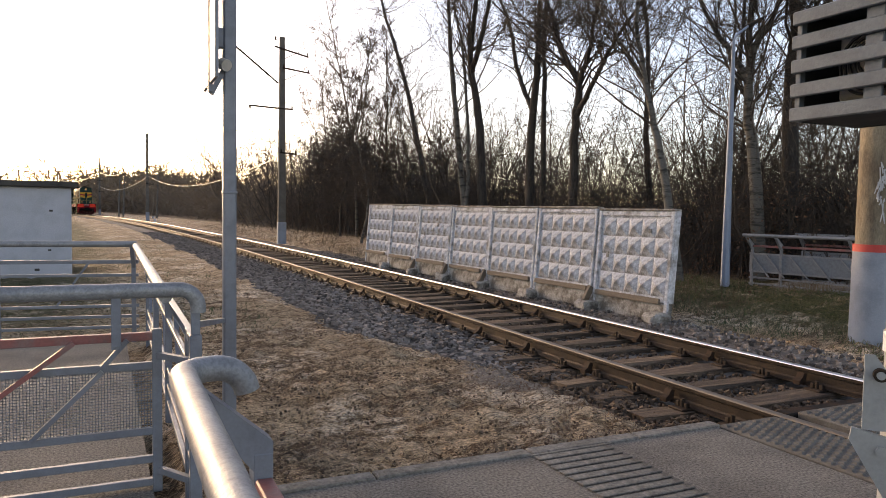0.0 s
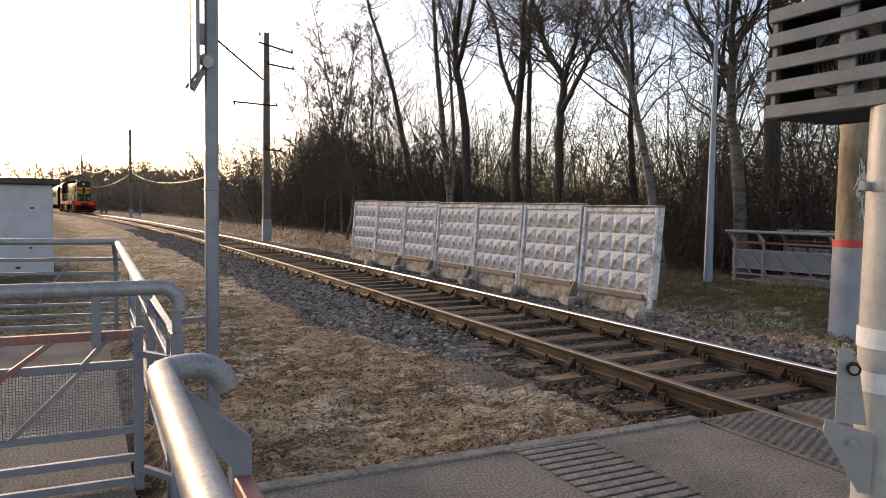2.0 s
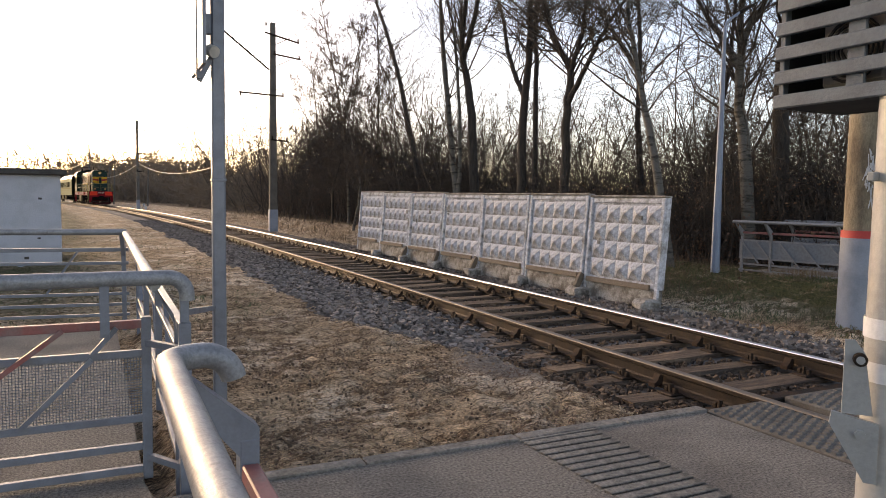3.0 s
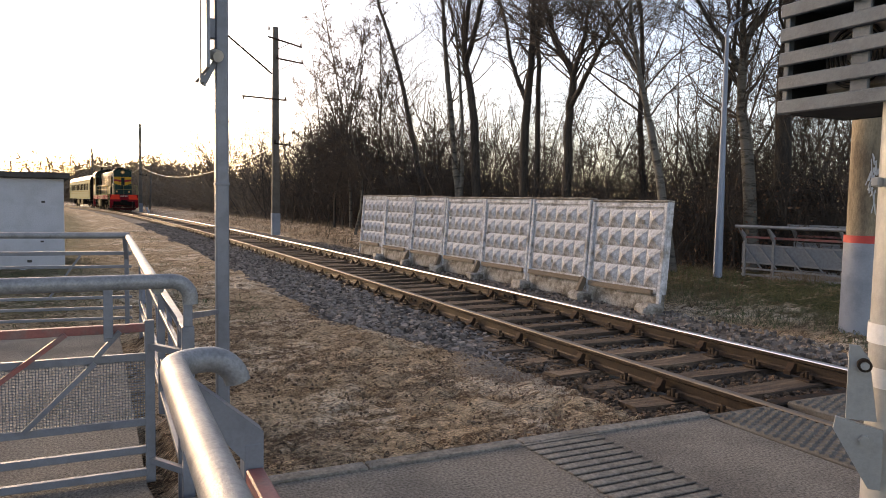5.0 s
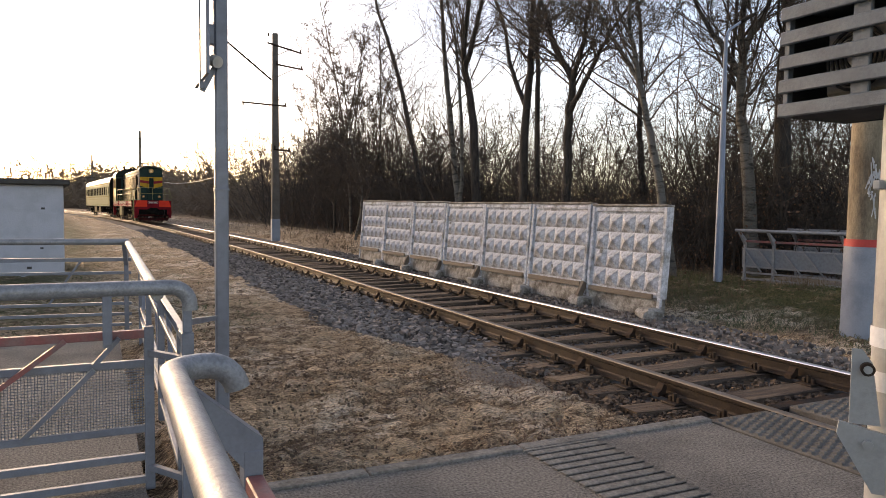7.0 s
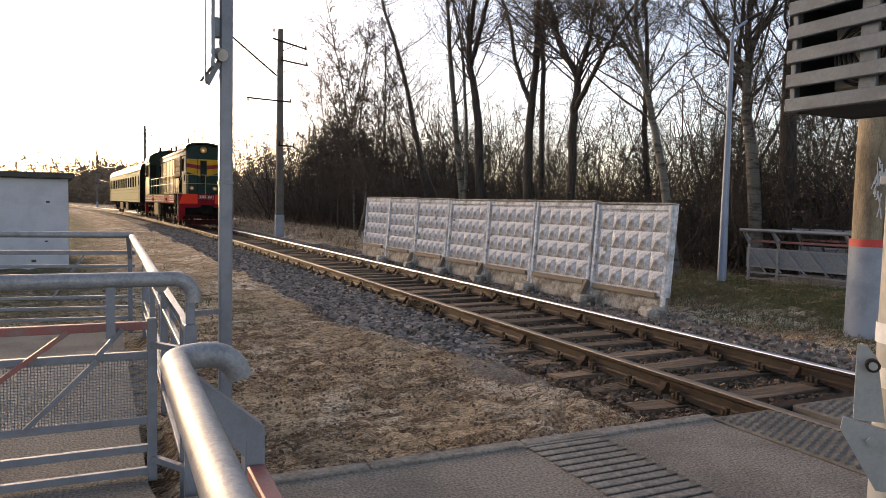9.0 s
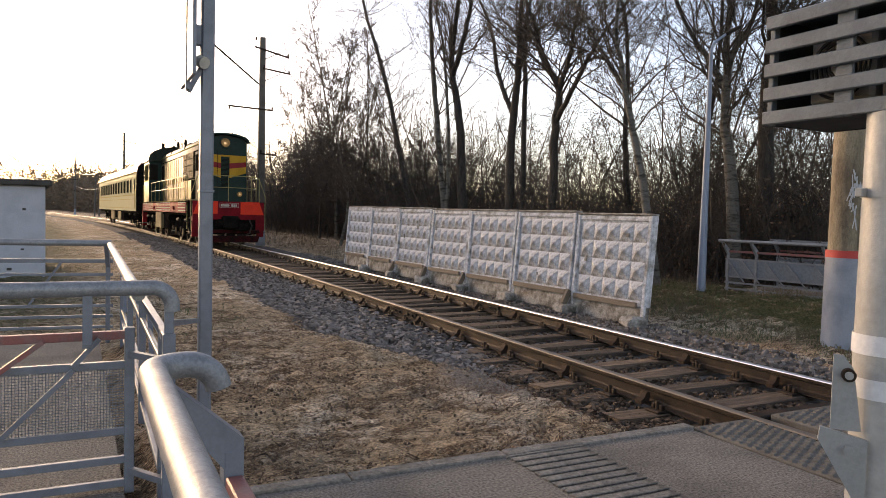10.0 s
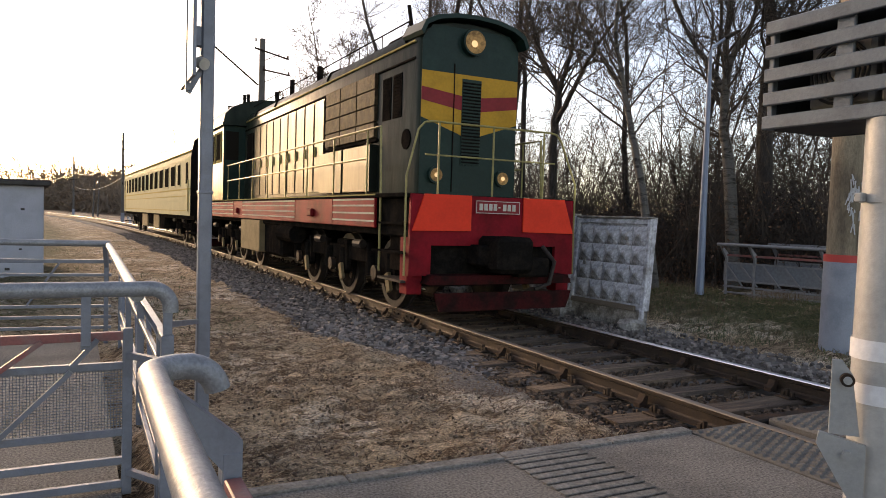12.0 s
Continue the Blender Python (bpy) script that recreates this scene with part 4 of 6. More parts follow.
            part("ring", tube(B(), pts, 0.005, 5, None, False), M_inside, sp)
        part("cone", tube(B(), [(0.04, y, 0.152), (0.057, y, 0.152)], 0.02, 12), M_speaker, sp)


signal_post()


# ---- hut ----
def hut():
    g = root("hut", pose(-0.78, 17.1, -0.2, 0, 0, 4), "low white plastered hut with a dark flat roof", "hut")
    part("wall", box(B(), -6, 0, 0, 4, 0, 1.96, 0.015), M_hut, g, "white plaster wall")
    part("roof", box(B(), -6.2, 0.12, -0.15, 4.15, 1.964, 2.09, 0.02), M_roof, g, "dark roof slab")
    for x, z, w in ((-0.42, 1.45, 0.07), (-0.45, 0.62, 0.06), (-0.7, 0.2, 0.09)):
        part("plaster_chip", box(B(), x, x + w, -0.012, -0.002, z, z + w * 0.6, 0.002), M_roof, g, "small dark chip in the plaster")


hut()


# ---- leaning concrete fence panels ----
def fence_panels():
    first = None
    r = random.Random(8)
    n, pitch, y0, h = 7, 1.645, 7.75, 1.64
    def build(seed, chipped):
        q = random.Random(seed)
        g = root("fence_panel", Matrix(), "whitewashed concrete fence panel with raised diamonds, leaning back", "fence panel", "leaning fence panels")
        w = pitch - 0.02
        bm = B()
        box(bm, -w / 2, w / 2, 0, 0.09, 0.30, h - 0.002, 0.008)
        for x in (-w / 2 + 0.001, w / 2 - 0.071):
            box(bm, x, x + 0.07, -0.045, 0.006, 0.02, h - 0.01, 0.01)
        box(bm, -w / 2 + 0.06, w / 2 - 0.06, -0.03, 0.006, h - 0.09, h - 0.012, 0.012)
        part("slab", bm, M_concrete, g)
        part("coping", box(B(), -w / 2, w / 2, -0.05, 0.1, h - 0.004, h + 0.026, 0.01), M_concrete_raw, g, "grimy top edge")
        cols, rows_ = 5, 4
        cw, rh = (w - 0.2) / cols, (h - 0.12 - 0.38) / rows_
        base = None
        for i in range(cols):
            for k in range(rows_):
                cx, cz = -w / 2 + 0.1 + (i + 0.5) * cw, 0.38 + (k + 0.5) * rh
                if base is None:
                    v = [(-cw / 2 + 0.004, 0, -rh / 2 + 0.004), (cw / 2 - 0.004, 0, -rh / 2 + 0.004), (cw / 2 - 0.004, 0, rh / 2 - 0.004), (-cw / 2 + 0.004, 0, rh / 2 - 0.004), (0, -0.06, 0)]
                    base = raw_ob("diamond", v, [(0, 1, 4), (1, 2, 4), (2, 3, 4), (3, 0, 4), (3, 2, 1, 0)], M_concrete)
                    o = base
                else:
                    o = new("diamond", base.data)
                o.parent = g
                o.matrix_basis = pose(cx + q.uniform(-0.004, 0.004), -0.001, cz, 0, 0, 0)
        part("foot", box(B(), -w / 2 + 0.03, w / 2 - 0.03, -0.03, 0.11, 0.0, 0.30, 0.02), M_concrete_raw, g, "stained bare concrete base")
        part("ledge_board", box(B(), -w / 2 + 0.09, w / 2 - 0.09 - q.uniform(0, 0.2), -0.075, -0.03, 0.28, 0.36, 0.004), M_plank, g, "weathered board along the base")
        for _ in range(chipped):
            x, z = q.uniform(-0.7, 0.7), q.uniform(0.5, 1.4)
            part("chip", box(B(), x, x + q.uniform(0.02, 0.07), -0.045, -0.02, z, z + q.uniform(0.02, 0.1), 0.004), M_concrete_raw, g, "dark chipped patch")
        return g
    for i in range(n):
        g = build(i, 7 if i in (4, 5) else 2)
        y = y0 + (i + 0.5) * pitch
        lean = -4.2 + r.uniform(-0.4, 0.4)
        g.matrix_basis = pose(7.17 - 0.052 * (y - y0) + r.uniform(-0.01, 0.015), y, -0.19 + 0.009 * (y - y0) + r.uniform(-0.01, 0.01), 0, 0, -87) @ pose(0, 0, 0, lean, 0, r.uniform(-0.3, 0.3))
    for i in range(n):
        y = y0 + i * pitch + (0.12 if i == 0 else 0)
        g = root("concrete_block", pose(7.05 - 0.052 * (y - y0), y, -0.2, 0, 0, r.uniform(-12, 12)), "rough broken concrete footing block", "block", "footing blocks")
        bm = box(B(), -0.13, 0.18, -0.16, 0.16, 0, 0.19, 0.04)
        for v in bm.verts:
            v.co += Vector((r.uniform(-0.03, 0.03), r.uniform(-0.03, 0.03), r.uniform(-0.02, 0.03)))
        part("block", bm, M_concrete_raw, g)
        if i in (1, 3, 4, 5):
            part("wedge", bar(B(), (-0.02, 0.0, 0.18), (0.1, 0.03, 0.4), 0.06, 0.1), M_plank, g, "short wooden wedge")


fence_panels()


# ---- trees ----
def spline(pts, n):
    """n points on a smooth curve through pts."""
    p = np.array(pts, float)
    p = np.vstack([2 * p[0] - p[1], p, 2 * p[-1] - p[-2]])
    out = []
    m = len(p) - 3
    for t in np.linspace(0, m - 1e-6, n):
        i = int(t)
        u = t - i
        a, b, c, d = p[i:i + 4]
        out.append(0.5 * (2 * b + (c - a) * u + (2 * a - 5 * b + 4 * c - d) * u * u + (3 * b - a - 3 * c + d) * u ** 3))
    return np.array(out)


class Wood:
    """Collects tapered tubes as arrays of quads."""
    def __init__(self):
        self.v, self.f, self.n = [], [], 0

    def limb(self, pts, r0, r1, sides):
        p = np.asarray(pts, float)
        m = len(p)
        d = np.gradient(p, axis=0)
        d /= np.linalg.norm(d, axis=1)[:, None] + 1e-9
        ref = np.array([0.31, 0.87, 0.12])
        a = np.cross(d, ref)
        a /= np.linalg.norm(a, axis=1)[:, None] + 1e-9
        b = np.cross(d, a)
        ang = np.arange(sides) * 2 * np.pi / sides
        r = np.linspace(r0, r1, m)[:, None, None]
        ring = p[:, None] + r * (a[:, None] * np.cos(ang)[None, :, None] + b[:, None] * np.sin(ang)[None, :, None])
        self.v.append(ring.reshape(-1, 3))
        i = np.arange(m - 1)[:, None] * sides
        k = np.arange(sides)[None]
        k2 = (k + 1) % sides
        self.f.append(np.stack([i + k, i + k2, i + sides + k2, i + sides + k], -1).reshape(-1, 4) + self.n)
        self.n += m * sides

    def ribbon(self, pts, r0, r1, side):
        p = np.asarray(pts, float)
        m = len(p)
        d = p[-1] - p[0]
        a = np.cross(d, side)
        a /= np.linalg.norm(a) + 1e-9
        r = np.linspace(r0, r1, m)[:, None]
        self.v.append(np.stack([p - a * r, p + a * r], 1).reshape(-1, 3))
        i = np.arange(m - 1) * 2
        self.f.append(np.stack([i, i + 1, i + 3, i + 2], -1) + self.n)
        self.n += m * 2

    def arrays(self):
        return np.concatenate(self.v), np.concatenate(self.f)


def wander(r, start, d, length, n, droop=0.0, crook=0.25):
    p, d = [np.array(start, float)], np.array(d, float) / np.linalg.norm(d)
    for _ in range(n):
        d = d + r.randn(3) * crook + np.array([0, 0, droop])
        d /= np.linalg.norm(d)
        p.append(p[-1] + d * length / n)
    return np.array(p)


def sprout(w, r, pts, rad0, rad1, count, lo, length, depth, sides, upward=0.5, crook=0.2, least=0.004, flat=False, thin=False, kids=7):
    """Side branches along a limb, and theirs in turn."""
    m = len(pts)
    for _ in range(count):
        t = lo + (1 - lo) * r.rand()
        x = t * (m - 1)
        i = min(int(x), m - 2)
        at = pts[i] + (pts[i + 1] - pts[i]) * (x - i)
        along = pts[i + 1] - pts[i]
        along /= np.linalg.norm(along) + 1e-9
        out = r.randn(3)
        out -= along * out.dot(along)
        out /= np.linalg.norm(out) + 1e-9
        d = out * 0.85 + along * 0.75 + np.array([0, 0, upward * 0.5])
        ln = length * (0.35 + 0.9 * r.rand()) * (1.15 - 0.6 * t)
        rb = max(least, (rad0 + (rad1 - rad0) * t) * (0.14 + 0.24 * r.rand()))
        q = wander(r, at, d, ln, (5, 4, 2 if flat else 3)[min(2, 2 - depth)], 0.06 * upward, crook)
        if depth == 0 or (flat and thin):
            w.ribbon(q, rb * 1.15, max(least * 0.6, rb * 0.3), r.randn(3))
        else:
            w.limb(q, rb, max(least * 0.6, rb * 0.25), sides)
        if depth > 0:
            sprout(w, r, q, rb, rb * 0.25, 10 if depth > 1 else kids, 0.15, ln * 0.5, depth - 1, 3, upward * 0.6, crook, least, flat, thin, kids)


def tree(name, seed, stems, radius, bark, label, count=26, length=2.6, depth=2, lo=0.35, least=0.004):
    r = np.random.RandomState(seed)
    base = np.array(stems[0][0], float)
    g = root(name, Matrix.Translation(Vector(base)), label, "tree", "bare trees at the edge of the wood")
    wt, wc = Wood(), Wood()
    for j, st in enumerate(stems):
        pts = np.array(st, float) - base
        tip = pts[-1] + (pts[-1] - pts[-2]) / np.linalg.norm(pts[-1] - pts[-2]) * 5.0 + r.randn(3) * 0.6
        q = spline(list(pts) + [tip], 26)
        q[1:-1] += r.randn(len(q) - 2, 3) * 0.01
        r0 = radius * (0.86 if j == 0 else 0.5)
        wt.limb(q, r0, r0 * 0.25, 10)
        if j == 0:
            wt.limb(np.array([q[0] - (0, 0, 0.3), q[0] + (q[1] - q[0]) * 0.6]), r0 * 1.45, r0 * 1.0, 10)
        sprout(wc, r, q, r0, r0 * 0.25, count if j == 0 else count // 2, lo if j == 0 else 0.1, length, depth, 4, 0.6, least=least)
    o = array_ob("trunk", *wt.arrays(), bark, True)
    o.parent = g
    o = array_ob("crown", *wc.arrays(), M_twig, True)
    o.parent = g
    tagged(o, "bare dark branches and twigs")
    return g


def low(p, z=0.0):
    return (p[0], p[1], z)


TREES = [
    ("tree", [[(11.5, 25.2, 0), (11.5, 26.1, 2.0), (11.5, 28.8, 7.1), (11.5, 31.8, 11.2)]], 0.16, M_bark, "leaning bare tree with dark bark"),
    ("tree", [[(11.0, 21.5, 0), (11.0, 22.2, 3.05), (11.0, 23.0, 6.5), (11.0, 23.4, 9.0)], [(11.0, 21.7, 1.6), (11.2, 22.0, 3.5), (11.2, 22.6, 7.2), (11.2, 23.3, 9.0)]], 0.15, M_birch, "twin-stemmed bare tree with pale lower bark"),
    ("tree", [[(11.5, 21.3, 0), (11.5, 21.8, 4.4), (11.5, 22.5, 6.5), (11.5, 22.2, 8.7)], [(11.5, 22.4, 6.3), (11.4, 21.4, 7.6), (11.3, 20.6, 9.4)]], 0.2, M_bark, "dark bare tree with a forked crown"),
    ("tree", [[(11.0, 17.7, 0), (11.0, 17.6, 3.8), (11.0, 17.35, 5.8), (11.0, 17.3, 7.4)], [(11.0, 17.5, 4.2), (10.9, 18.3, 5.6), (10.9, 19.2, 7.6)]], 0.17, M_bark, "dark bare tree with one side limb"),
    ("tree", [[(12.5, 19.2, 0), (12.5, 19.3, 5.4), (12.5, 19.2, 8.1)]], 0.12, M_bark, "slim dark bare tree"),
    ("tree", [[(11.0, 15.5, 0), (11.0, 15.5, 3.3), (11.0, 15.38, 4.7), (11.0, 16.2, 5.75), (11.0, 17.0, 7.3)], [(11.0, 15.4, 4.6), (11.0, 14.9, 5.65), (11.0, 14.6, 6.8)], [(11.0, 15.45, 3.9), (10.9, 14.3, 5.0), (10.8, 13.4, 5.7)]], 0.155, M_bark, "bare tree forking into a wide Y"),
    ("tree", [[(10.2, 10.7, 0), (10.2, 11.3, 2.4), (10.2, 11.65, 3.4), (10.2, 12.0, 4.65), (10.2, 12.2, 6.0)], [(10.2, 11.85, 4.1), (10.2, 12.7, 5.1), (10.2, 13.6, 6.3)]], 0.115, M_birch, "leaning bare tree with pale lower trunk"),
    ("tree", [[(12.2, 10.5, 0), (12.2, 10.76, 2.4), (12.2, 10.95, 3.5), (12.2, 10.98, 4.75), (12.2, 10.97, 6.0)], [(12.2, 11.0, 4.6), (12.2, 10.7, 5.2), (12.2, 10.3, 5.9)], [(12.2, 10.95, 4.2), (12.3, 11.7, 5.1), (12.3, 12.3, 5.9)]], 0.17, M_birch, "thick pale-barked poplar with dark knots"),
    ("tree", [[(13.5, 10.9, 0), (13.5, 11.0, 4.3), (13.5, 11.0, 6.1)], [(13.5, 11.0, 3.6), (13.4, 10.2, 4.6), (13.3, 9.3, 5.3)]], 0.24, M_bark, "thick dark bare tree"),
    ("tree", [[(14.5, 13.5, 0), (14.4, 13.6, 3.0), (14.6, 13.4, 6.0)]], 0.11, M_bark, "slim dark bare tree"),
    ("tree", [[(15.5, 17.5, 0), (15.4, 17.8, 4.0), (15.6, 18.3, 8.0)]], 0.13, M_bark, "slim dark bare tree"),
    ("tree", [[(15.0, 8.6, 0), (15.1, 8.7, 3.0), (15.0, 8.4, 6.0)]], 0.15, M_bark, "dark bare tree in the wood"),
    ("tree", [[(10.8, 33, 0), (10.8, 33.4, 3.0), (10.6, 34.5, 7.0)]], 0.09, M_birch, "slim pale bare tree"),
    ("tree", [[(11.5, 36.5, 0), (11.2, 36.0, 2.5), (11.3, 35.0, 5.6)]], 0.09, M_bark, "slim dark bare tree"),
]
edge = random.Random(77)
for k in range(10):
    y = 27 + k * 2.4 + edge.uniform(-0.8, 0.8)
    x = y * (0.31 - 0.005 * k) + edge.uniform(-0.4, 1.3) + 0.5
    h = edge.uniform(3.0, 5.4)
    TREES.append(("tree", [[(x, y, 0), (x + edge.uniform(-0.3, 0.3), y + edge.uniform(-0.4, 0.4), h * 0.5), (x + edge.uniform(-0.6, 0.6), y + edge.uniform(-0.9, 0.9), h)]], edge.uniform(0.055, 0.085), M_birch if k % 4 == 0 else M_bark, "young bare tree with a fine twiggy crown"))
for i, (nm, stems, rad, bark, label) in enumerate(TREES):
    tree(nm, 20 + i, stems, rad, bark, label, 38 if rad > 0.13 else 32, 3.6 if i < 9 else 2.8, lo=0.35 if i < 12 else 0.25, least=0.005 if i < 12 else 0.010)


def bush_arrays(seed, height, stems, twigs, depth=1, spread=0.5, thick=1.0, thin=False, kids=6, fine=None):
    r = np.random.RandomState(seed)
    w = Wood()
    for _ in range(stems):
        d = np.array([r.randn() * spread * 0.6, r.randn() * spread * 0.6, 1.0])
        q = wander(r, (r.randn() * spread, r.randn() * spread, -0.1), d, height * r.uniform(0.55, 1.1), 5, 0.05, 0.13)
        rb = r.uniform(0.01, 0.026) * height / 4 * thick
        w.limb(q, rb, rb * 0.25, 3)
        sprout(w, r, q, rb * 0.8, rb * 0.3, twigs, 0.12, height * 0.3, depth, 3, 0.22, 0.28, fine or 0.004 * thick ** 1.5, True, thin, kids)
    return w.arrays()


def scatter(name, kinds, spots, material, label, category, seed):
    """Copies of bush arrays at spots (x, y, z, size), joined into one mesh."""
    r = np.random.RandomState(seed)
    vs, fs, n = [], [], 0
    for x, y, z, s in spots:
        v, f = kinds[r.randint(len(kinds))]
        a = r.uniform(0, 6.28)
        c, t = math.cos(a) * s, math.sin(a) * s
        vs.append(np.stack([v[:, 0] * c - v[:, 1] * t + x, v[:, 0] * t + v[:, 1] * c + y, v[:, 2] * s + z], -1))
        fs.append(f + n)
        n += len(v)
    return tagged(array_ob(name, np.concatenate(vs), np.concatenate(fs), material, False), label, category, kind="stuff")


def leaf_arrays(seed, count, spread, height, size):
    r = np.random.RandomState(seed)
    c = np.stack([r.randn(count) * spread, r.randn(count) * spread, height * r.rand(count) ** 1.3], -1)
    u = r.randn(count, 3)
    u /= np.linalg.norm(u, axis=1)[:, None]
    w = np.cross(u, r.randn(count, 3))
    w /= np.linalg.norm(w, axis=1)[:, None]
    s = size * r.uniform(0.5, 1.3, (count, 1))
    v = np.stack([c - u * s, c + w * s * 0.6, c + u * s, c - w * s * 0.6], 1).reshape(-1, 3)
    return v, np.arange(count * 4).reshape(-1, 4)


def undergrowth():
    r = np.random.RandomState(31)
    shrubs = [bush_arrays(100 + k, 3.6, 7, 10, 1, 0.5, 1.2, True, 6) for k in range(5)]
    spots = []
    for _ in range(205):
        y = 7.5 + 44 * r.rand() ** 1.25
        x = track_x(y) + 6.0 + 0.02 * y + 9.5 * r.rand() ** 1.2
        if y < 12:
            x = max(x, 12.6 + (12 - y) * 0.2)
        spots.append((x, y, 0.0, r.uniform(0.7, 1.0) + 0.035 * (x - track_x(y) - 6)))
    for _ in range(34):
        spots.append((12.9 + 5 * r.rand(), 6.5 + 8 * r.rand(), 0.0, r.uniform(0.75, 1.15)))
    scatter("undergrowth", shrubs, spots, M_twig, "dense dark thicket of bare twigs", "undergrowth", 7)
    tall = [bush_arrays(200 + k, 6.6, 3, 22, 1, 0.7, 1.3, True, 8) for k in range(4)]
    spots = []
    for _ in range(100):
        y = 6 + 60 * r.rand()
        x = track_x(y) + 8.5 + 15 * r.rand()
        if y < 12:
            x = max(x, 15)
        spots.append((x, y, 0.0, r.uniform(0.75, 1.2)))
    for _ in range(62):
        y = 23 + 30 * r.rand()
        spots.append((track_x(y) + 5.6 + 6 * r.rand(), y, 0.0, r.uniform(0.75, 1.05)))
    for _ in range(48):
        spots.append((13.2 + 10 * r.rand(), 6.5 + 14 * r.rand(), 0.0, r.uniform(0.65, 1.15)))
    scatter("young_trees", tall, spots, M_twig, "tangle of young bare trees behind the thicket", "young trees", 8)
    leaves = [leaf_arrays(300 + k, 420, 0.9, 1.7, 0.026) for k in range(3)]
    spots = []
    for _ in range(110):
        y = 9 + 45 * r.rand() ** 1.2
        x = track_x(y) + 6.3 + 7 * r.rand()
        if y < 12:
            x = max(x, 13)
        spots.append((x, y, 0.0, r.uniform(0.7, 1.25)))
    scatter("withered_foliage", leaves, spots, M_deadleaf, "brown withered leaves hanging in the thicket", "withered leaves", 9)
    # far woods take the paler brown that carries the haze
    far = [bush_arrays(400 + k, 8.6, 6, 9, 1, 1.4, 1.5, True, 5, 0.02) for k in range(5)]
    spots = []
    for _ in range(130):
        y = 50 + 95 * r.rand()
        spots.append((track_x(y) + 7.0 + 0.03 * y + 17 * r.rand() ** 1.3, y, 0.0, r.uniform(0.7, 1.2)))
    scatter("far_woods", far, spots, M_farwood, "bare woods along the line, haze put into their brown", "woods", 10)
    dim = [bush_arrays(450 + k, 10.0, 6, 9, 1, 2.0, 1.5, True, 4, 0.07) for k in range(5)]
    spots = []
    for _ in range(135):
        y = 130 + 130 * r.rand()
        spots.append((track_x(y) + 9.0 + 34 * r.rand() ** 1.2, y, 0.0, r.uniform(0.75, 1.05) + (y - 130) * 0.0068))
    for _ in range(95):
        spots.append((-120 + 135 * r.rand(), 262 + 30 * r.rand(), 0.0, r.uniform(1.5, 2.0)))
    # added trees out of view at left, to darken reflections in the locomotive's side
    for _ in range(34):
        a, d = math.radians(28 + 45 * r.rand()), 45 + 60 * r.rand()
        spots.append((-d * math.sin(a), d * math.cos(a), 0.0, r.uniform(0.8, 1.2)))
    scatter("distant_woods", dim, spots, M_farwood, "distant bare woods painted hazy brown beyond the bend, with added unseen trees", "woods", 11)
    back = [bush_arrays(500 + k, 9.0, 6, 8, 1, 1.6, 1.5, True, 6) for k in range(3)]
    spots = [(28 + 30 * r.rand(), -10 + 90 * r.rand(), 0, r.uniform(0.7, 1.1)) for _ in range(24)]
    scatter("deep_woods", back, spots, M_twig, "deep bare woods behind the thicket", "woods", 12)


undergrowth()


# ---- locomotive: local -y is forward, z = 0 is the rail top ----
def loft(bm, sections, close=True):
    """Skin through equal outlines of 3D points."""
    rings = [[bm.verts.new(p) for p in sec] for sec in sections]
    n = len(rings[0])
    for a, b in zip(rings, rings[1:]):
        for k in range(n):
            bm.faces.new((a[k], a[(k + 1) % n], b[(k + 1) % n], b[k]))
    if close:
        bm.faces.new(rings[0][::-1])
        bm.faces.new(rings[-1])
    bmesh.ops.recalc_face_normals(bm, faces=bm.faces)
    return bm


def arch(w, z0, z1, rise, n=8):
    """Outline of an upright body with a rounded roof: (x, z) points."""
    out = [(-w / 2, z0), (-w / 2, z1 - rise)]
    for k in range(1, n):
        a = math.pi * k / n
        out.append((-w / 2 * math.cos(a), z1 - rise + rise * math.sin(a) ** 0.8))
    return out + [(w / 2, z1 - rise), (w / 2, z0)]


def wheelset(parent, y, r, gauge=1.52):
    ws = new("wheelset")
    ws.parent = parent
    ws.matrix_basis = pose(0, y, r)
    for sx in (-1, 1):
        a = sx * gauge / 2
        bm = tube(B(), [(a - sx * 0.02, 0, 0), (a, 0, 0)], r + 0.03, 32)
        tube(bm, [(a, 0, 0), (a + sx * 0.12, 0, 0)], r, 32)
        part("tyre", bm, M_wheel, ws, "", True)
        bm = tube(B(), [(a + sx * 0.121, 0, 0), (a + sx * 0.128, 0, 0)], r * 0.8, 24)
        part("wheel_disc", bm, M_under, ws)
        bm = B()
        for k in range(4):
            an = k * math.pi / 2
            tube(bm, [(a + sx * 0.128, math.cos(an) * r * 0.5, math.sin(an) * r * 0.5), (a + sx * 0.14, math.cos(an) * r * 0.5, math.sin(an) * r * 0.5)], 0.06, 8)
        part("balance_hole", bm, M_steel_dark, ws)
    part("axle", tube(B(), [(-gauge / 2, 0, 0), (gauge / 2, 0, 0)], 0.09, 10), M_under, ws)
    return ws


WHEELS = []


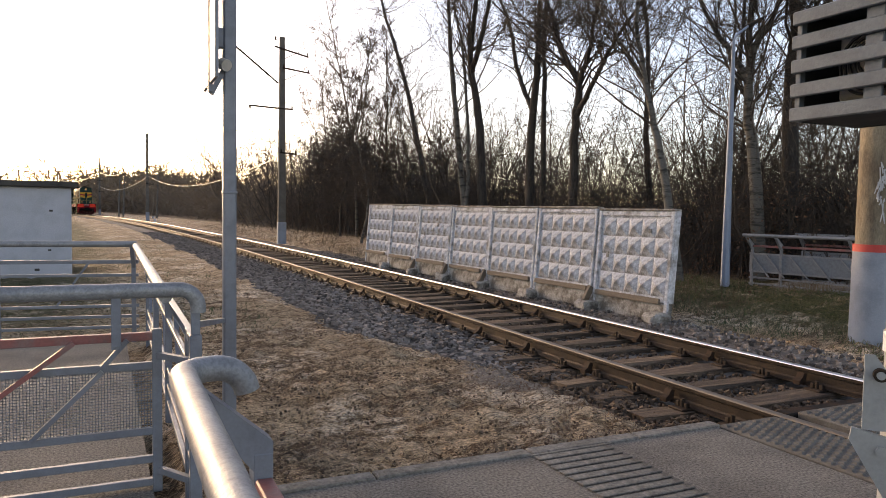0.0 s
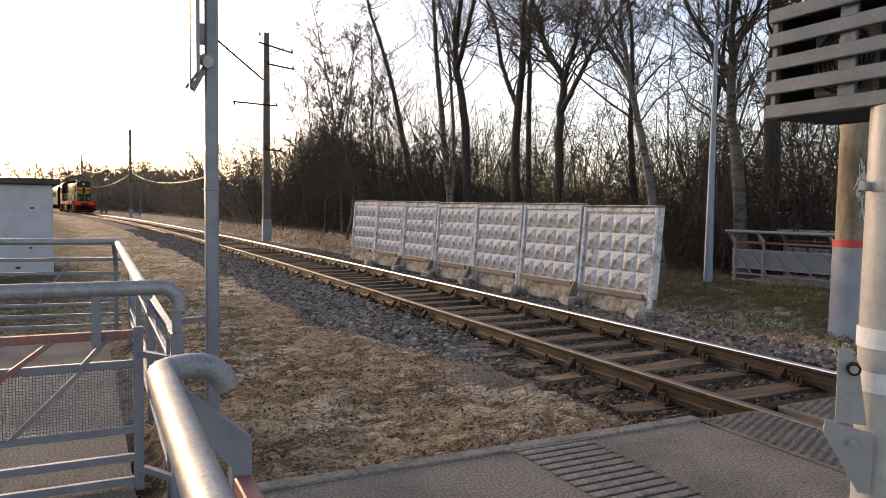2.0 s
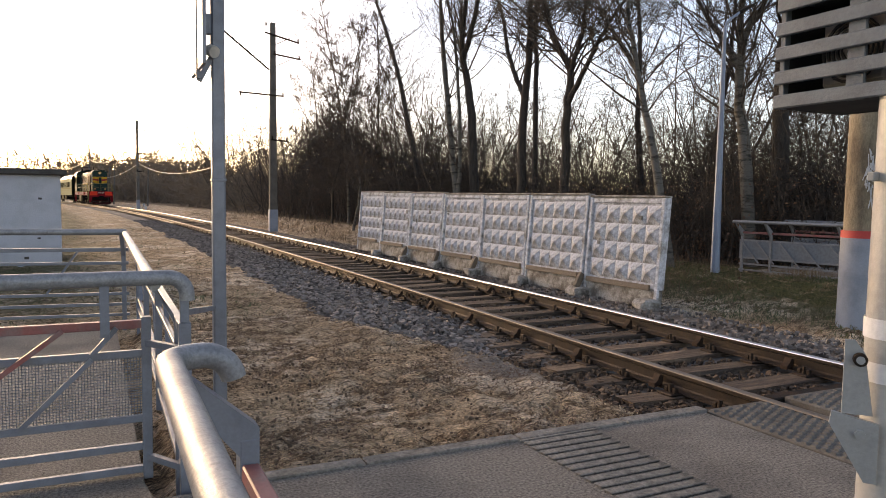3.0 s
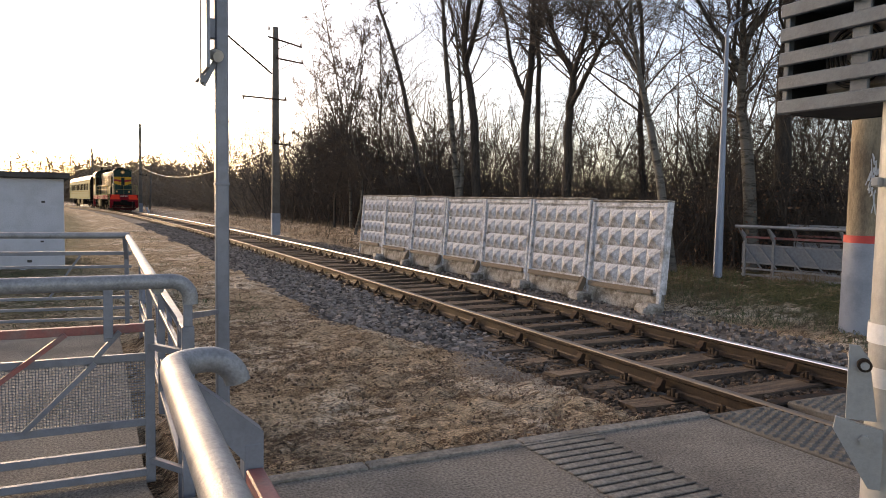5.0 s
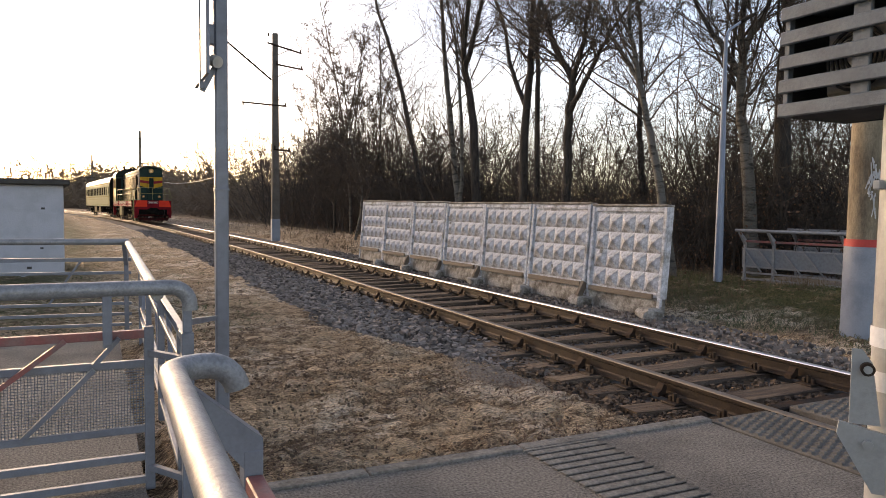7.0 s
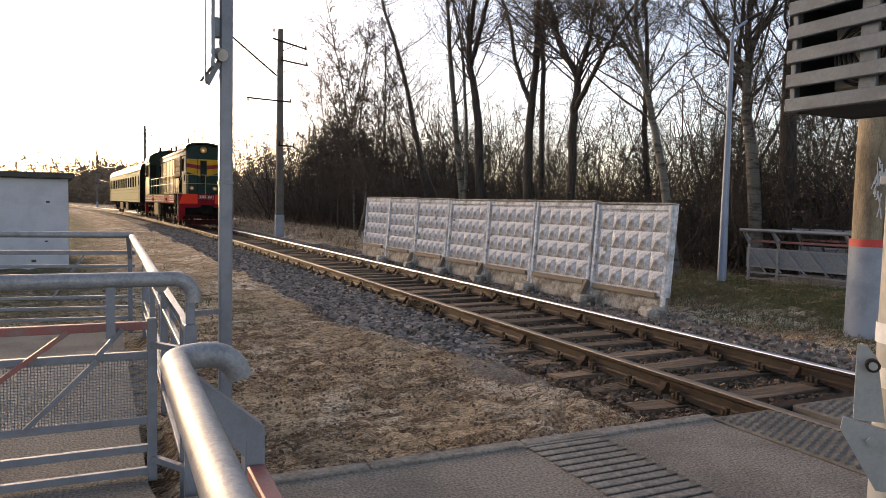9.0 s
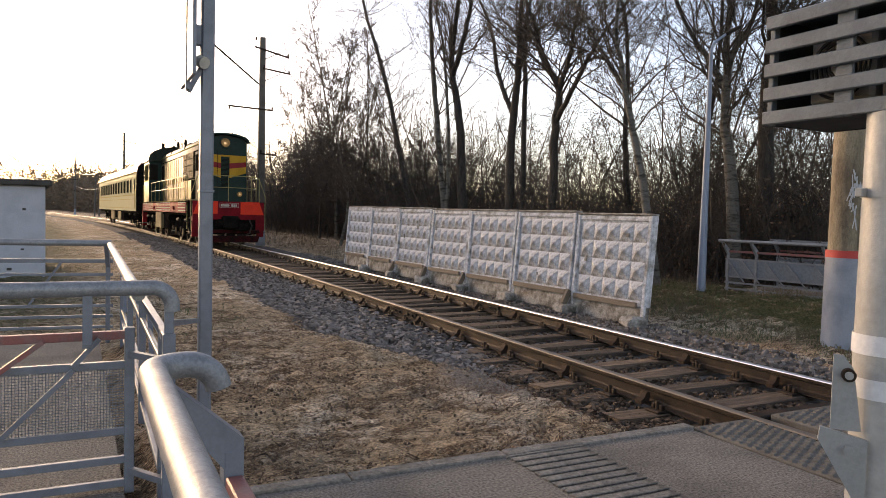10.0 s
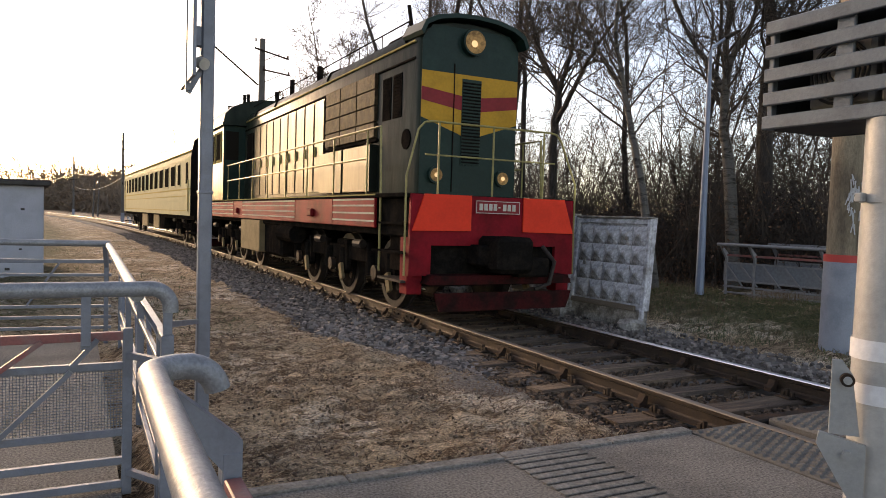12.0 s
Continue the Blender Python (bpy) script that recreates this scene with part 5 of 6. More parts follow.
def bogie(parent, y0, axles, r, name="bogie"):
    bg = new(name)
    bg.parent = parent
    bg.matrix_basis = pose(0, y0, 0)
    lo, hi = min(axles) - 0.75, max(axles) + 0.75
    for sx in (-1, 1):
        x = sx * 1.03
        bm = B()
        box(bm, x - 0.05, x + 0.05, lo, hi, 0.62, 0.86, 0.02)
        for a in axles:
            box(bm, x - 0.04, x + 0.13, a - 0.17, a + 0.17, 0.36, 0.72, 0.03)
            for dy in (-0.36, 0.36):
                tube(bm, [(x + sx * 0.06, a + dy, 0.45), (x + sx * 0.06, a + dy, 0.82)], 0.085, 10)
        for a in axles:
            bar(bm, (x + sx * 0.05, a - 0.55, 0.45), (x + sx * 0.05, a - 0.5, 0.95), 0.08)
            bar(bm, (x + sx * 0.05, a + 0.55, 0.45), (x + sx * 0.05, a + 0.5, 0.95), 0.08)
        part("side_frame", bm, M_under, bg)
        for a in axles:
            part("axle_box_cover", tube(B(), [(x + sx * 0.12, a, r), (x + sx * 0.19, a, r)], 0.11, 12), M_steel_dark, bg)
            part("brake_cylinder", tube(B(), [(x + sx * 0.12, a + 0.62, 0.92), (x + sx * 0.16, a + 0.85, 0.92)], 0.07, 10), M_wheel, bg)
            part("sand_pipe", bar(B(), (x + sx * 0.14, a - 0.52, 0.3), (x + sx * 0.14, a - 0.42, 0.55), 0.05, 0.12), M_tank, bg, "pale worn hanger")
    part("cross_beam", box(B(), -1.0, 1.0, -0.3, 0.3, 0.55, 0.95, 0.03), M_under, bg)
    return bg


def locomotive():
    g = root("locomotive", Matrix(), "dark green diesel shunting locomotive with red front and ochre chevrons", "locomotive")
    HF, HW = -6.9, 1.7            # the hood's front and width
    # frame and valance
    part("main_frame", box(B(), -1.3, 1.3, -7.7, 8.7, 1.1, 1.62, 0.02), M_under, g)
    part("walkway", box(B(), -1.4, 1.4, -7.7, 8.8, 1.622, 1.68, 0.01), M_under, g)
    for sx in (-1, 1):
        x = sx * 1.4
        for k, (a, b) in enumerate(((-6.75, -4.9), (-4.9, -2.7), (-2.7, 2.1), (2.1, 3.2), (3.2, 7.6))):
            vl = part("valance", box(B(), min(x, x - sx * 0.04), max(x, x - sx * 0.04), a + 0.01, b - 0.01, 1.2, 1.62, 0.008), M_red, g, "red side valance")
            if k in (0, 2, 4):
                for z in (1.29, 1.40, 1.51, 1.6):
                    part("stripe", box(B(), x - 0.006, x + 0.006, a + 0.03, b - 0.03, z - 0.013, z + 0.013), M_white, vl, "thin white stripe")
            else:
                part("jack_pad", box(B(), min(x, x + sx * 0.07), max(x, x + sx * 0.07), (a + b) / 2 - 0.13, (a + b) / 2 + 0.13, 1.32, 1.46, 0.02), M_red, vl)
        part("edge_trim", box(B(), x - 0.008, x + 0.012, -6.75, 7.6, 1.655, 1.675), M_cream, g)
    # front sheet
    for end, yy in ((-1, -7.75), (1, 8.9)):
        f0, f1 = min(yy, yy - end * 0.06), max(yy, yy - end * 0.06)
        bm = B()
        prism(bm, [(-1.32, 0.6), (-1.0, 0.6), (-1.0, 1.0), (1.0, 1.0), (1.0, 0.6), (1.32, 0.6), (1.3, 1.67), (-1.3, 1.67)], 1, f0, f1)
        sheet = part("end_sheet", bm, M_red, g, "dark red end sheet")
        for sx in (-1, 1):
            bm = prism(B(), [(sx * 0.42, 1.2), (sx * 1.29, 1.19), (sx * 1.12, 1.675), (sx * 0.42, 1.675)], 1, yy + end * 0.004, yy + end * 0.03)
            part("signal_panel", bm, M_orange, sheet, "bright orange-red corner panel")
            part("corner_skirt", box(B(), sx * 1.2 - 0.11, sx * 1.2 + 0.11, yy - end * 0.3 if end > 0 else yy + 0.06, yy - end * 0.06 if end > 0 else yy + 0.3, 0.35, 1.1, 0.01), M_red, sheet)
        plate = part("number_plate", box(B(), -0.36, 0.36, yy + (0.002 if end > 0 else -0.03), yy + (0.03 if end > 0 else -0.002), 1.44, 1.62, 0.01), M_maroon, sheet, "maroon plate with pale characters")
        yb = yy + (0.034 if end > 0 else -0.034)
        for a, b, z0, z1 in ((-0.35, 0.35, 1.445, 1.454), (-0.35, 0.35, 1.606, 1.615), (-0.35, -0.341, 1.445, 1.615), (0.341, 0.35, 1.445, 1.615), *((-0.3 + 0.075 * k, -0.3 + 0.075 * k + (0.054 if k != 4 else 0.03), 1.485 if k != 4 else 1.52, 1.575 if k != 4 else 1.54) for k in range(8))):
            part("plate_bar", box(B(), a, b, min(yb, yb - end * 0.006), max(yb, yb - end * 0.006), z0, z1), M_white, plate)
        bm = box(B(), -0.28, 0.28, yy + (-0.15 if end > 0 else -0.55), yy + (0.55 if end > 0 else 0.15), 0.66, 1.14, 0.06)
        box(bm, -0.42, 0.42, yy - 0.28, yy + 0.28, 0.74, 1.02, 0.03)
        box(bm, 0.1, 0.62, yy + (0.2 if end > 0 else -0.42), yy + (0.42 if end > 0 else -0.2), 0.6, 0.86, 0.03)
        part("coupler", bm, M_under, g, "black automatic coupler")
        bm = B()
        prism(bm, [(-1.12, 0.5), (1.12, 0.5), (1.05, 0.62), (-1.05, 0.62)], 1, f0 - 0.25 if end < 0 else f0, f1 if end < 0 else f1 + 0.25)
        part("pilot_beam", bm, M_dirtyred, g, "dirty dark red pilot beam")
        bm = B()
        prism(bm, [(-1.0, 0.16), (1.0, 0.16), (1.08, 0.4), (-1.08, 0.4)], 1, f0 - 0.3 if end < 0 else f0 + 0.05, f0 - 0.26 if end < 0 else f1 + 0.3)
        part("plough", bm, M_dirtyred, g, "dirty dark red plough blade")
        # black backing that puts in the shade behind the end sheet
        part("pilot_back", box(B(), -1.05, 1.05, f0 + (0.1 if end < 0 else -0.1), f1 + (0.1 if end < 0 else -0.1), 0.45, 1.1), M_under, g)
        part("hose", tube(B(), [(0.75, yy + end * 0.05, 1.0), (0.78, yy + end * 0.3, 0.8), (0.7, yy + end * 0.3, 0.5), (0.5, yy + end * 0.25, 0.42)], 0.03, 8), M_wheel, g, "pale brake hose")
    # long hood
    prof = arch(HW, 1.68, 4.24, 0.34)
    nose = arch(HW - 0.08, 1.68, 4.2, 0.32)
    hood = part("hood", loft(B(), [[(x, HF, z) for x, z in nose], [(x, HF + 0.07, z) for x, z in prof], [(x, 4.5, z) for x, z in prof]]), M_side, g, "olive green engine hood", True)
    outer, inner = arch(HW + 0.1, 3.9, 4.3, 0.33), arch(HW + 0.02, 3.9, 4.24, 0.32)
    shell = outer[1:-1] + inner[1:-1][::-1]
    part("visor", loft(B(), [[(x, HF - 0.16, z) for x, z in shell], [(x, HF + 0.5, z + 0.02) for x, z in shell]], True), M_green, hood, "dark roof visor")
    # nose front: bands of paint as thin sheets on the face
    fy = HF - 0.004
    w2 = HW / 2 - 0.045
    face = part("nose_face", prism(B(), [(-w2, 1.69), (w2, 1.69), (w2, 3.9), (w2 * 0.8, 4.12), (-w2 * 0.8, 4.12), (-w2, 3.9)], 1, fy - 0.006, fy), M_green, hood, "dark green nose")
    def chevron(zt, zb, dip, m_, off):
        bm = B()
        prism(bm, [(-w2, zt), (0, zt - dip[0]), (w2, zt), (w2, zb), (0, zb - dip[1]), (-w2, zb)], 1, fy - off, fy - 0.006)
        return part("chevron", bm, m_, face, "painted chevron band")
    chevron(3.46, 2.8, (0.0, 0.27), M_yellow, 0.010)
    chevron(3.23, 3.04, (0.1, 0.12), M_maroon, 0.014)
    gr = part("grille", box(B(), -0.15, 0.17, fy - 0.022, fy - 0.006, 2.15, 3.4, 0.003), M_green, face, "louvred front grille")
    for k in range(25):
        part("louvre", box(B(), -0.14, 0.16, fy - 0.036, fy - 0.022, 2.18 + k * 0.048, 2.2 + k * 0.048), M_under, gr)
    part("door_line", box(B(), -0.29, -0.275, fy - 0.018, fy - 0.006, 1.75, 3.6), M_under, face)
    hl = part("headlight", tube(B(), [(0.0, fy - 0.1, 3.93), (0.0, fy, 3.93)], 0.19, 28), M_green, face, "round headlight", True)
    part("lens", tube(B(), [(0.0, fy - 0.108, 3.93), (0.0, fy - 0.101, 3.93)], 0.165, 28), M_lens, hl, "warm headlight glass")
    part("bulb", tube(B(), [(-0.02, fy - 0.114, 3.9), (-0.02, fy - 0.109, 3.9)], 0.05, 20), M_beam, hl, "glowing centre of the headlight")
    for x in (-0.56, 0.56):
        bl = part("marker_light", tube(B(), [(x, fy - 0.07, 1.98), (x, fy, 1.98)], 0.12, 20), M_green, face, "round marker light in cream rim", True)
        part("lens", tube(B(), [(x, fy - 0.076, 1.98), (x, fy - 0.071, 1.98)], 0.095, 20), M_lens, bl, "warm lamp glass")
        part("bulb", tube(B(), [(x, fy - 0.081, 1.98), (x, fy - 0.077, 1.98)], 0.034, 16), M_beam, bl, "glowing centre of the lamp")
    # hood sides: doors, louvres, quilted cover, roof edge
    for sx in (-1, 1):
        x = sx * HW / 2
        def sheet_(name, y0, y1, z0, z1, m_, t=0.012, label="", parent=hood):
            return part(name, box(B(), min(x, x + sx * t), max(x, x + sx * t), y0, y1, z0, z1, 0.004), m_, parent, label)
        for y0 in (-6.35, -5.95):
            lv = sheet_("louvre_panel", y0, y0 + 0.32, 2.85, 3.5, M_under, 0.015)
            for k in range(12):
                part("louvre", box(B(), min(x + sx * 0.016, x + sx * 0.026), max(x + sx * 0.016, x + sx * 0.026), y0 + 0.03, y0 + 0.29, 2.9 + k * 0.05, 2.925 + k * 0.05), M_under, lv)
        for k in range(3):
            for j in range(4):
                sheet_("quilt_pad", -5.4 + k * 0.84, -4.6 + k * 0.84, 2.62 + j * 0.26, 2.86 + j * 0.26, M_quilt, 0.06, "padded dark quilt square")
        sheet_("quilt_frame", -5.48, -2.85, 2.55, 2.6, M_under, 0.05)
        for y0, y1, z1 in ((-5.45, -4.2, 2.5), (-4.1, -2.85, 2.5)):
            sheet_("side_box", y0, y1, 1.75, z1, M_side, 0.14, "projecting side box")
        for k in range(9):
            y0 = -2.75 + k * 0.66
            d = sheet_("hood_door", y0, y0 + 0.64, 1.8, 3.6, M_side, 0.022, "flat hood door")
            part("door_seam", box(B(), min(x, x + sx * 0.026), max(x, x + sx * 0.026), y0 - 0.028, y0 + 0.008, 1.8, 3.6), M_under, hood)
            part("door_bead", box(B(), min(x + sx * 0.02, x + sx * 0.034), max(x + sx * 0.02, x + sx * 0.034), y0 + 0.02, y0 + 0.05, 1.84, 3.56, 0.004), M_side, d)
            part("door_handle", box(B(), min(x + sx * 0.022, x + sx * 0.05), max(x + sx * 0.022, x + sx * 0.05), y0 + 0.52, y0 + 0.56, 2.5, 2.7), M_cream, d)
        lv = sheet_("louvre_panel", 3.4, 4.1, 2.75, 3.5, M_under, 0.03)
        part("badge", tube(B(), [(x, -6.55, 2.5), (x + sx * 0.02, -6.55, 2.5)], 0.15, 16), M_under, hood, "round cast badge")
        part("gutter", box(B(), min(x, x + sx * 0.03), max(x, x + sx * 0.03), HF + 0.1, 4.5, 3.86, 3.885), M_cream, hood)
        part("roof_rail", bar(B(), (sx * 0.66, -6.2, 4.33), (sx * 0.66, 4.3, 4.33), 0.016), M_under, hood)
        for k in range(9):
            part("rail_foot", bar(B(), (sx * 0.66, -6.1 + k * 1.05, 4.1), (sx * 0.66, -6.1 + k * 1.05, 4.33), 0.014), M_under, hood)
        # walkway handrails
        xr = sx * 1.36
        for z in (2.62, 2.2):
            part("side_handrail", tube(B(), [(xr, -6.3, z), (xr, 4.3, z)], 0.017, 8), M_handrail, g, "cream handrail")
        for k in range(8):
            part("stanchion", tube(B(), [(xr, -6.3 + k * 1.5, 1.68), (xr, -6.3 + k * 1.5, 2.62)], 0.014, 6), M_handrail, g)
        part("corner_handrail", tube(B(), [(xr, -6.85, 0.6), (xr, -6.85, 1.7), (xr, -6.8, 2.62), (xr, -6.3, 2.62)], 0.018, 8), M_handrail, g, "tall cream corner handrail")
        part("front_handrail", tube(B(), [(xr, -7.7, 0.6), (xr, -7.7, 1.9), (sx * 1.16, -7.6, 2.52), (sx * 1.07, -7.6, 2.62), (sx * 0.96, -7.6, 2.64), (0, -7.6, 2.64)], 0.015, 8), M_handrail, g, "cream front handrail")
        part("front_mid_rail", tube(B(), [(sx * 1.05, -7.6, 2.2), (0, -7.6, 2.2)], 0.012, 6), M_handrail, g)
        part("front_stanchion", tube(B(), [(sx * 0.85, -7.6, 1.68), (sx * 0.85, -7.6, 2.64)], 0.014, 6), M_handrail, g)
        # the recess's shade is painted as a black box behind the steps
        st = part("step_well", box(B(), min(sx * 0.98, sx * 1.16), max(sx * 0.98, sx * 1.16), -7.65, -6.78, 0.62, 1.66), M_under, g, "step recess with its shade put in as black")
        for z in (0.5, 0.88, 1.26):
            part("step", box(B(), min(sx * 1.0, sx * 1.38), max(sx * 1.0, sx * 1.38), -7.65, -6.85, z, z + 0.03), M_wheel if z < 0.6 else M_under, st)
    part("front_stanchion", tube(B(), [(-0.0, -7.6, 1.68), (0.0, -7.6, 2.64)], 0.014, 6), M_handrail, g)
    for y in (-6.45, -2.82, 1.2, 3.3):
        part("roof_joint", tube(B(), [(px * 1.012, y, pz + 0.012) for px, pz in prof[1:-1]], 0.022, 6), M_under, hood, "dark pipe over the hood roof")
    part("hood_seam", box(B(), -HW / 2 - 0.02, -HW / 2, HF + 0.1, 4.48, 3.62, 3.65), M_under, hood)
    part("hood_seam", box(B(), HW / 2, HW / 2 + 0.02, HF + 0.1, 4.48, 3.62, 3.65), M_under, hood)
    # exhaust and horns on the roof
    ex = part("exhaust", loft(B(), [[(-0.35, -5.6, 4.2), (0.35, -5.6, 4.2), (0.35, -4.2, 4.2), (-0.35, -4.2, 4.2)], [(-0.25, -5.0, 4.42), (0.25, -5.0, 4.42), (0.25, -4.4, 4.42), (-0.25, -4.4, 4.42)]]), M_under, hood, "dark roof exhaust housing")
    part("antenna", tube(B(), [(-0.55, -6.0, 4.2), (-0.6, -5.95, 4.62)], 0.03, 6), M_under, hood)
    for y, z in ((-1.5, 4.45), (0.6, 4.5), (2.0, 4.42)):
        part("roof_vent", tube(B(), [(-0.6, y, 4.1), (-0.6, y, z)], 0.06, 8), M_under, hood)
    # cab and short rear hood
    cab_p = arch(2.9, 1.68, 4.5, 0.75, 10)
    cab = part("cab", loft(B(), [[(x, 4.5, z) for x, z in cab_p], [(x, 6.8, z) for x, z in cab_p]]), M_side, g, "driver's cab with rounded roof", True)
    part("cab_front", prism(B(), cab_p, 1, 4.475, 4.497), M_green, cab, "dark cab front")
    roof_p = arch(3.04, 3.7, 4.56, 0.8, 10)
    part("cab_roof", loft(B(), [[(x, 4.3, z) for x, z in roof_p[1:-1]], [(x, 6.95, z) for x, z in roof_p[1:-1]]]), M_side, cab, "rounded cab roof", True)
    for sx in (-1, 1):
        x = sx * 1.45
        for y0 in (4.75, 5.7):
            wf = part("window_frame", box(B(), min(x, x + sx * 0.025), max(x, x + sx * 0.025), y0, y0 + 0.75, 2.75, 3.62, 0.01), M_cream, cab, "cream window frame")
            part("pane", box(B(), min(x + sx * 0.02, x + sx * 0.03), max(x + sx * 0.02, x + sx * 0.03), y0 + 0.06, y0 + 0.69, 2.82, 3.55), M_pane, wf)
        part("front_pane", box(B(), sx * 1.22 - 0.18, sx * 1.22 + 0.18, 4.46, 4.474, 2.8, 3.6), M_pane, cab)
        part("rear_steps", box(B(), min(sx * 1.1, sx * 1.54), max(sx * 1.1, sx * 1.54), 7.6, 8.6, 0.5, 0.54), M_wheel, g)
        part("rear_handrail", tube(B(), [(sx * 1.36, 6.9, 2.6), (sx * 1.36, 7.9, 2.6), (sx * 1.36, 7.95, 1.7)], 0.02, 6), M_handrail, g)
    rear = arch(1.96, 1.68, 3.55, 0.3)
    part("rear_hood", loft(B(), [[(x, 6.8, z) for x, z in rear], [(x, 8.3, z) for x, z in rear]]), M_side, g, "short rear hood", True)
    for y, z in ((4.9, 4.75), (5.4, 4.8)):
        part("horn", tube(B(), [(-0.7, y, 4.3), (-0.7, y, z)], 0.05, 8), M_under, cab)
    # tank and running gear
    part("fuel_tank", box(B(), -1.25, 1.25, -1.1, 1.9, 0.42, 1.15, 0.06), M_under, g, "sooty fuel tank")
    for sx in (-1, 1):
        part("tank_box", box(B(), min(sx * 1.2, sx * 1.38), max(sx * 1.2, sx * 1.38), 0.3, 2.3, 0.45, 1.18, 0.02), M_tank, g, "beige equipment box")
        part("air_reservoir", tube(B(), [(sx * 1.25, -2.4, 0.95), (sx * 1.25, -1.3, 0.95)], 0.18, 14), M_under, g)
    for y0 in (-4.3, 4.3):
        bogie(g, y0, (-2.0, 0, 2.0), 0.525)
        for a in (-2.0, 0, 2.0):
            WHEELS.append((wheelset(g, y0 + a, 0.525), y0 + a, 0.525))
    return g


def coach():
    g = root("passenger_coach", Matrix(), "pale green passenger coach with cream stripes and grey roof", "railway coach")
    LN, W = 24.6, 3.06
    body_p = [(-W / 2, 1.15), (-W / 2, 3.2), (-W / 2 + 0.05, 3.45), (W / 2 - 0.05, 3.45), (W / 2, 3.2), (W / 2, 1.15)]
    body = part("body", prism(B(), body_p, 1, -LN / 2, LN / 2), M_coach, g, "pale green ribbed body")
    roof_p = [(-W / 2 + 0.03, 3.45)] + [(-(W / 2 - 0.03) * math.cos(math.pi * k / 10), 3.45 + 0.78 * math.sin(math.pi * k / 10) ** 0.75) for k in range(1, 10)] + [(W / 2 - 0.03, 3.45)]
    part("roof", loft(B(), [[(x, -LN / 2 + 0.01, z + 0.002) for x, z in roof_p], [(x, LN / 2 - 0.01, z + 0.002) for x, z in roof_p]]), M_coach_roof, g, "grey rounded roof", True)
    end_p = body_p[:2] + [(x, z) for x, z in roof_p[1:-1]] + body_p[-2:]
    for e in (-1, 1):
        y = e * LN / 2
        part("end_wall", prism(B(), end_p, 1, min(y, y + e * 0.03), max(y, y + e * 0.03)), M_under, g, "sooty dark end wall")
        bm = box(B(), -0.55, 0.55, min(y, y + e * 0.4), max(y, y + e * 0.4), 1.2, 3.35, 0.08)
        part("gangway", bm, M_under, g, "black gangway bellows")
        part("coupler", box(B(), -0.2, 0.2, min(y, y + e * 0.5), max(y, y + e * 0.5), 0.9, 1.15, 0.03), M_under, g)
    for sx in (-1, 1):
        x = sx * W / 2
        for z in (1.32, 1.5, 1.68, 1.86):
            part("rib_line", box(B(), min(x, x + sx * 0.014), max(x, x + sx * 0.014), -LN / 2 + 0.8, LN / 2 - 0.8, z - 0.014, z + 0.014), M_cream if z in (1.32, 1.86) else M_coach, body)
        part("belt", box(B(), min(x, x + sx * 0.016), max(x, x + sx * 0.016), -LN / 2, LN / 2, 2.08, 2.13), M_cream, body, "cream belt line")
        part("eaves", box(B(), min(x - sx * 0.03, x + sx * 0.016), max(x - sx * 0.03, x + sx * 0.016), -LN / 2, LN / 2, 3.4, 3.45), M_cream, body)
        ys = [-9.9] + [-8.4 + k * 1.68 for k in range(11)] + [10.0]
        for k, y in enumerate(ys):
            wd = 0.55 if k in (0, len(ys) - 1) else 1.0
            wf = part("window", box(B(), min(x, x + sx * 0.02), max(x, x + sx * 0.02), y - wd / 2 - 0.05, y + wd / 2 + 0.05, 2.22, 3.1, 0.01), M_coach, body, "framed coach window")
            part("pane", box(B(), min(x + sx * 0.012, x + sx * 0.026), max(x + sx * 0.012, x + sx * 0.026), y - wd / 2, y + wd / 2, 2.28, 3.04), M_pane, wf)
        for y in (-11.6, 11.6):
            dr = part("door", box(B(), min(x, x + sx * 0.012), max(x, x + sx * 0.012), y - 0.38, y + 0.38, 1.2, 3.25, 0.01), M_coach, body, "coach end door")
            part("pane", box(B(), min(x + sx * 0.012, x + sx * 0.02), max(x + sx * 0.012, x + sx * 0.02), y - 0.22, y + 0.22, 2.3, 3.05), M_pane, dr)
            part("steps", box(B(), min(sx * 1.1, sx * 1.5), max(sx * 1.1, sx * 1.5), y - 0.4, y + 0.4, 0.5, 0.55), M_under, g)
            part("grab_rail", bar(B(), (x + sx * 0.05, y - 0.48, 1.3), (x + sx * 0.05, y - 0.48, 2.4), 0.03), M_cream, body)
        for y0, y1, z0 in ((-5.2, -3.8, 0.5), (-3.4, -1.6, 0.45), (-1.2, 0.2, 0.62), (0.8, 3.0, 0.45), (3.5, 4.8, 0.6)):
            part("underfloor_box", box(B(), min(sx * 0.85, sx * 1.42), max(sx * 0.85, sx * 1.42), y0, y1, z0, 1.1, 0.03), M_tank if y0 in (-3.4, 0.8) else M_under, g, "underfloor equipment box")
    part("underframe", box(B(), -1.4, 1.4, -LN / 2, LN / 2, 1.0, 1.148), M_under, g)
    for k in range(6):
        part("roof_vent", tube(B(), [(-0.3 if k % 2 else 0.3, -9 + k * 3.6, 4.15), (-0.3 if k % 2 else 0.3, -9 + k * 3.6, 4.36)], 0.12, 10), M_coach_roof, g)
    for y0 in (-8.5, 8.5):
        bogie(g, y0, (-1.2, 1.2), 0.475)
        for a in (-1.2, 1.2):
            WHEELS.append((wheelset(g, y0 + a, 0.475), y0 + a, 0.475))
    return g


loco = locomotive()
car = coach()


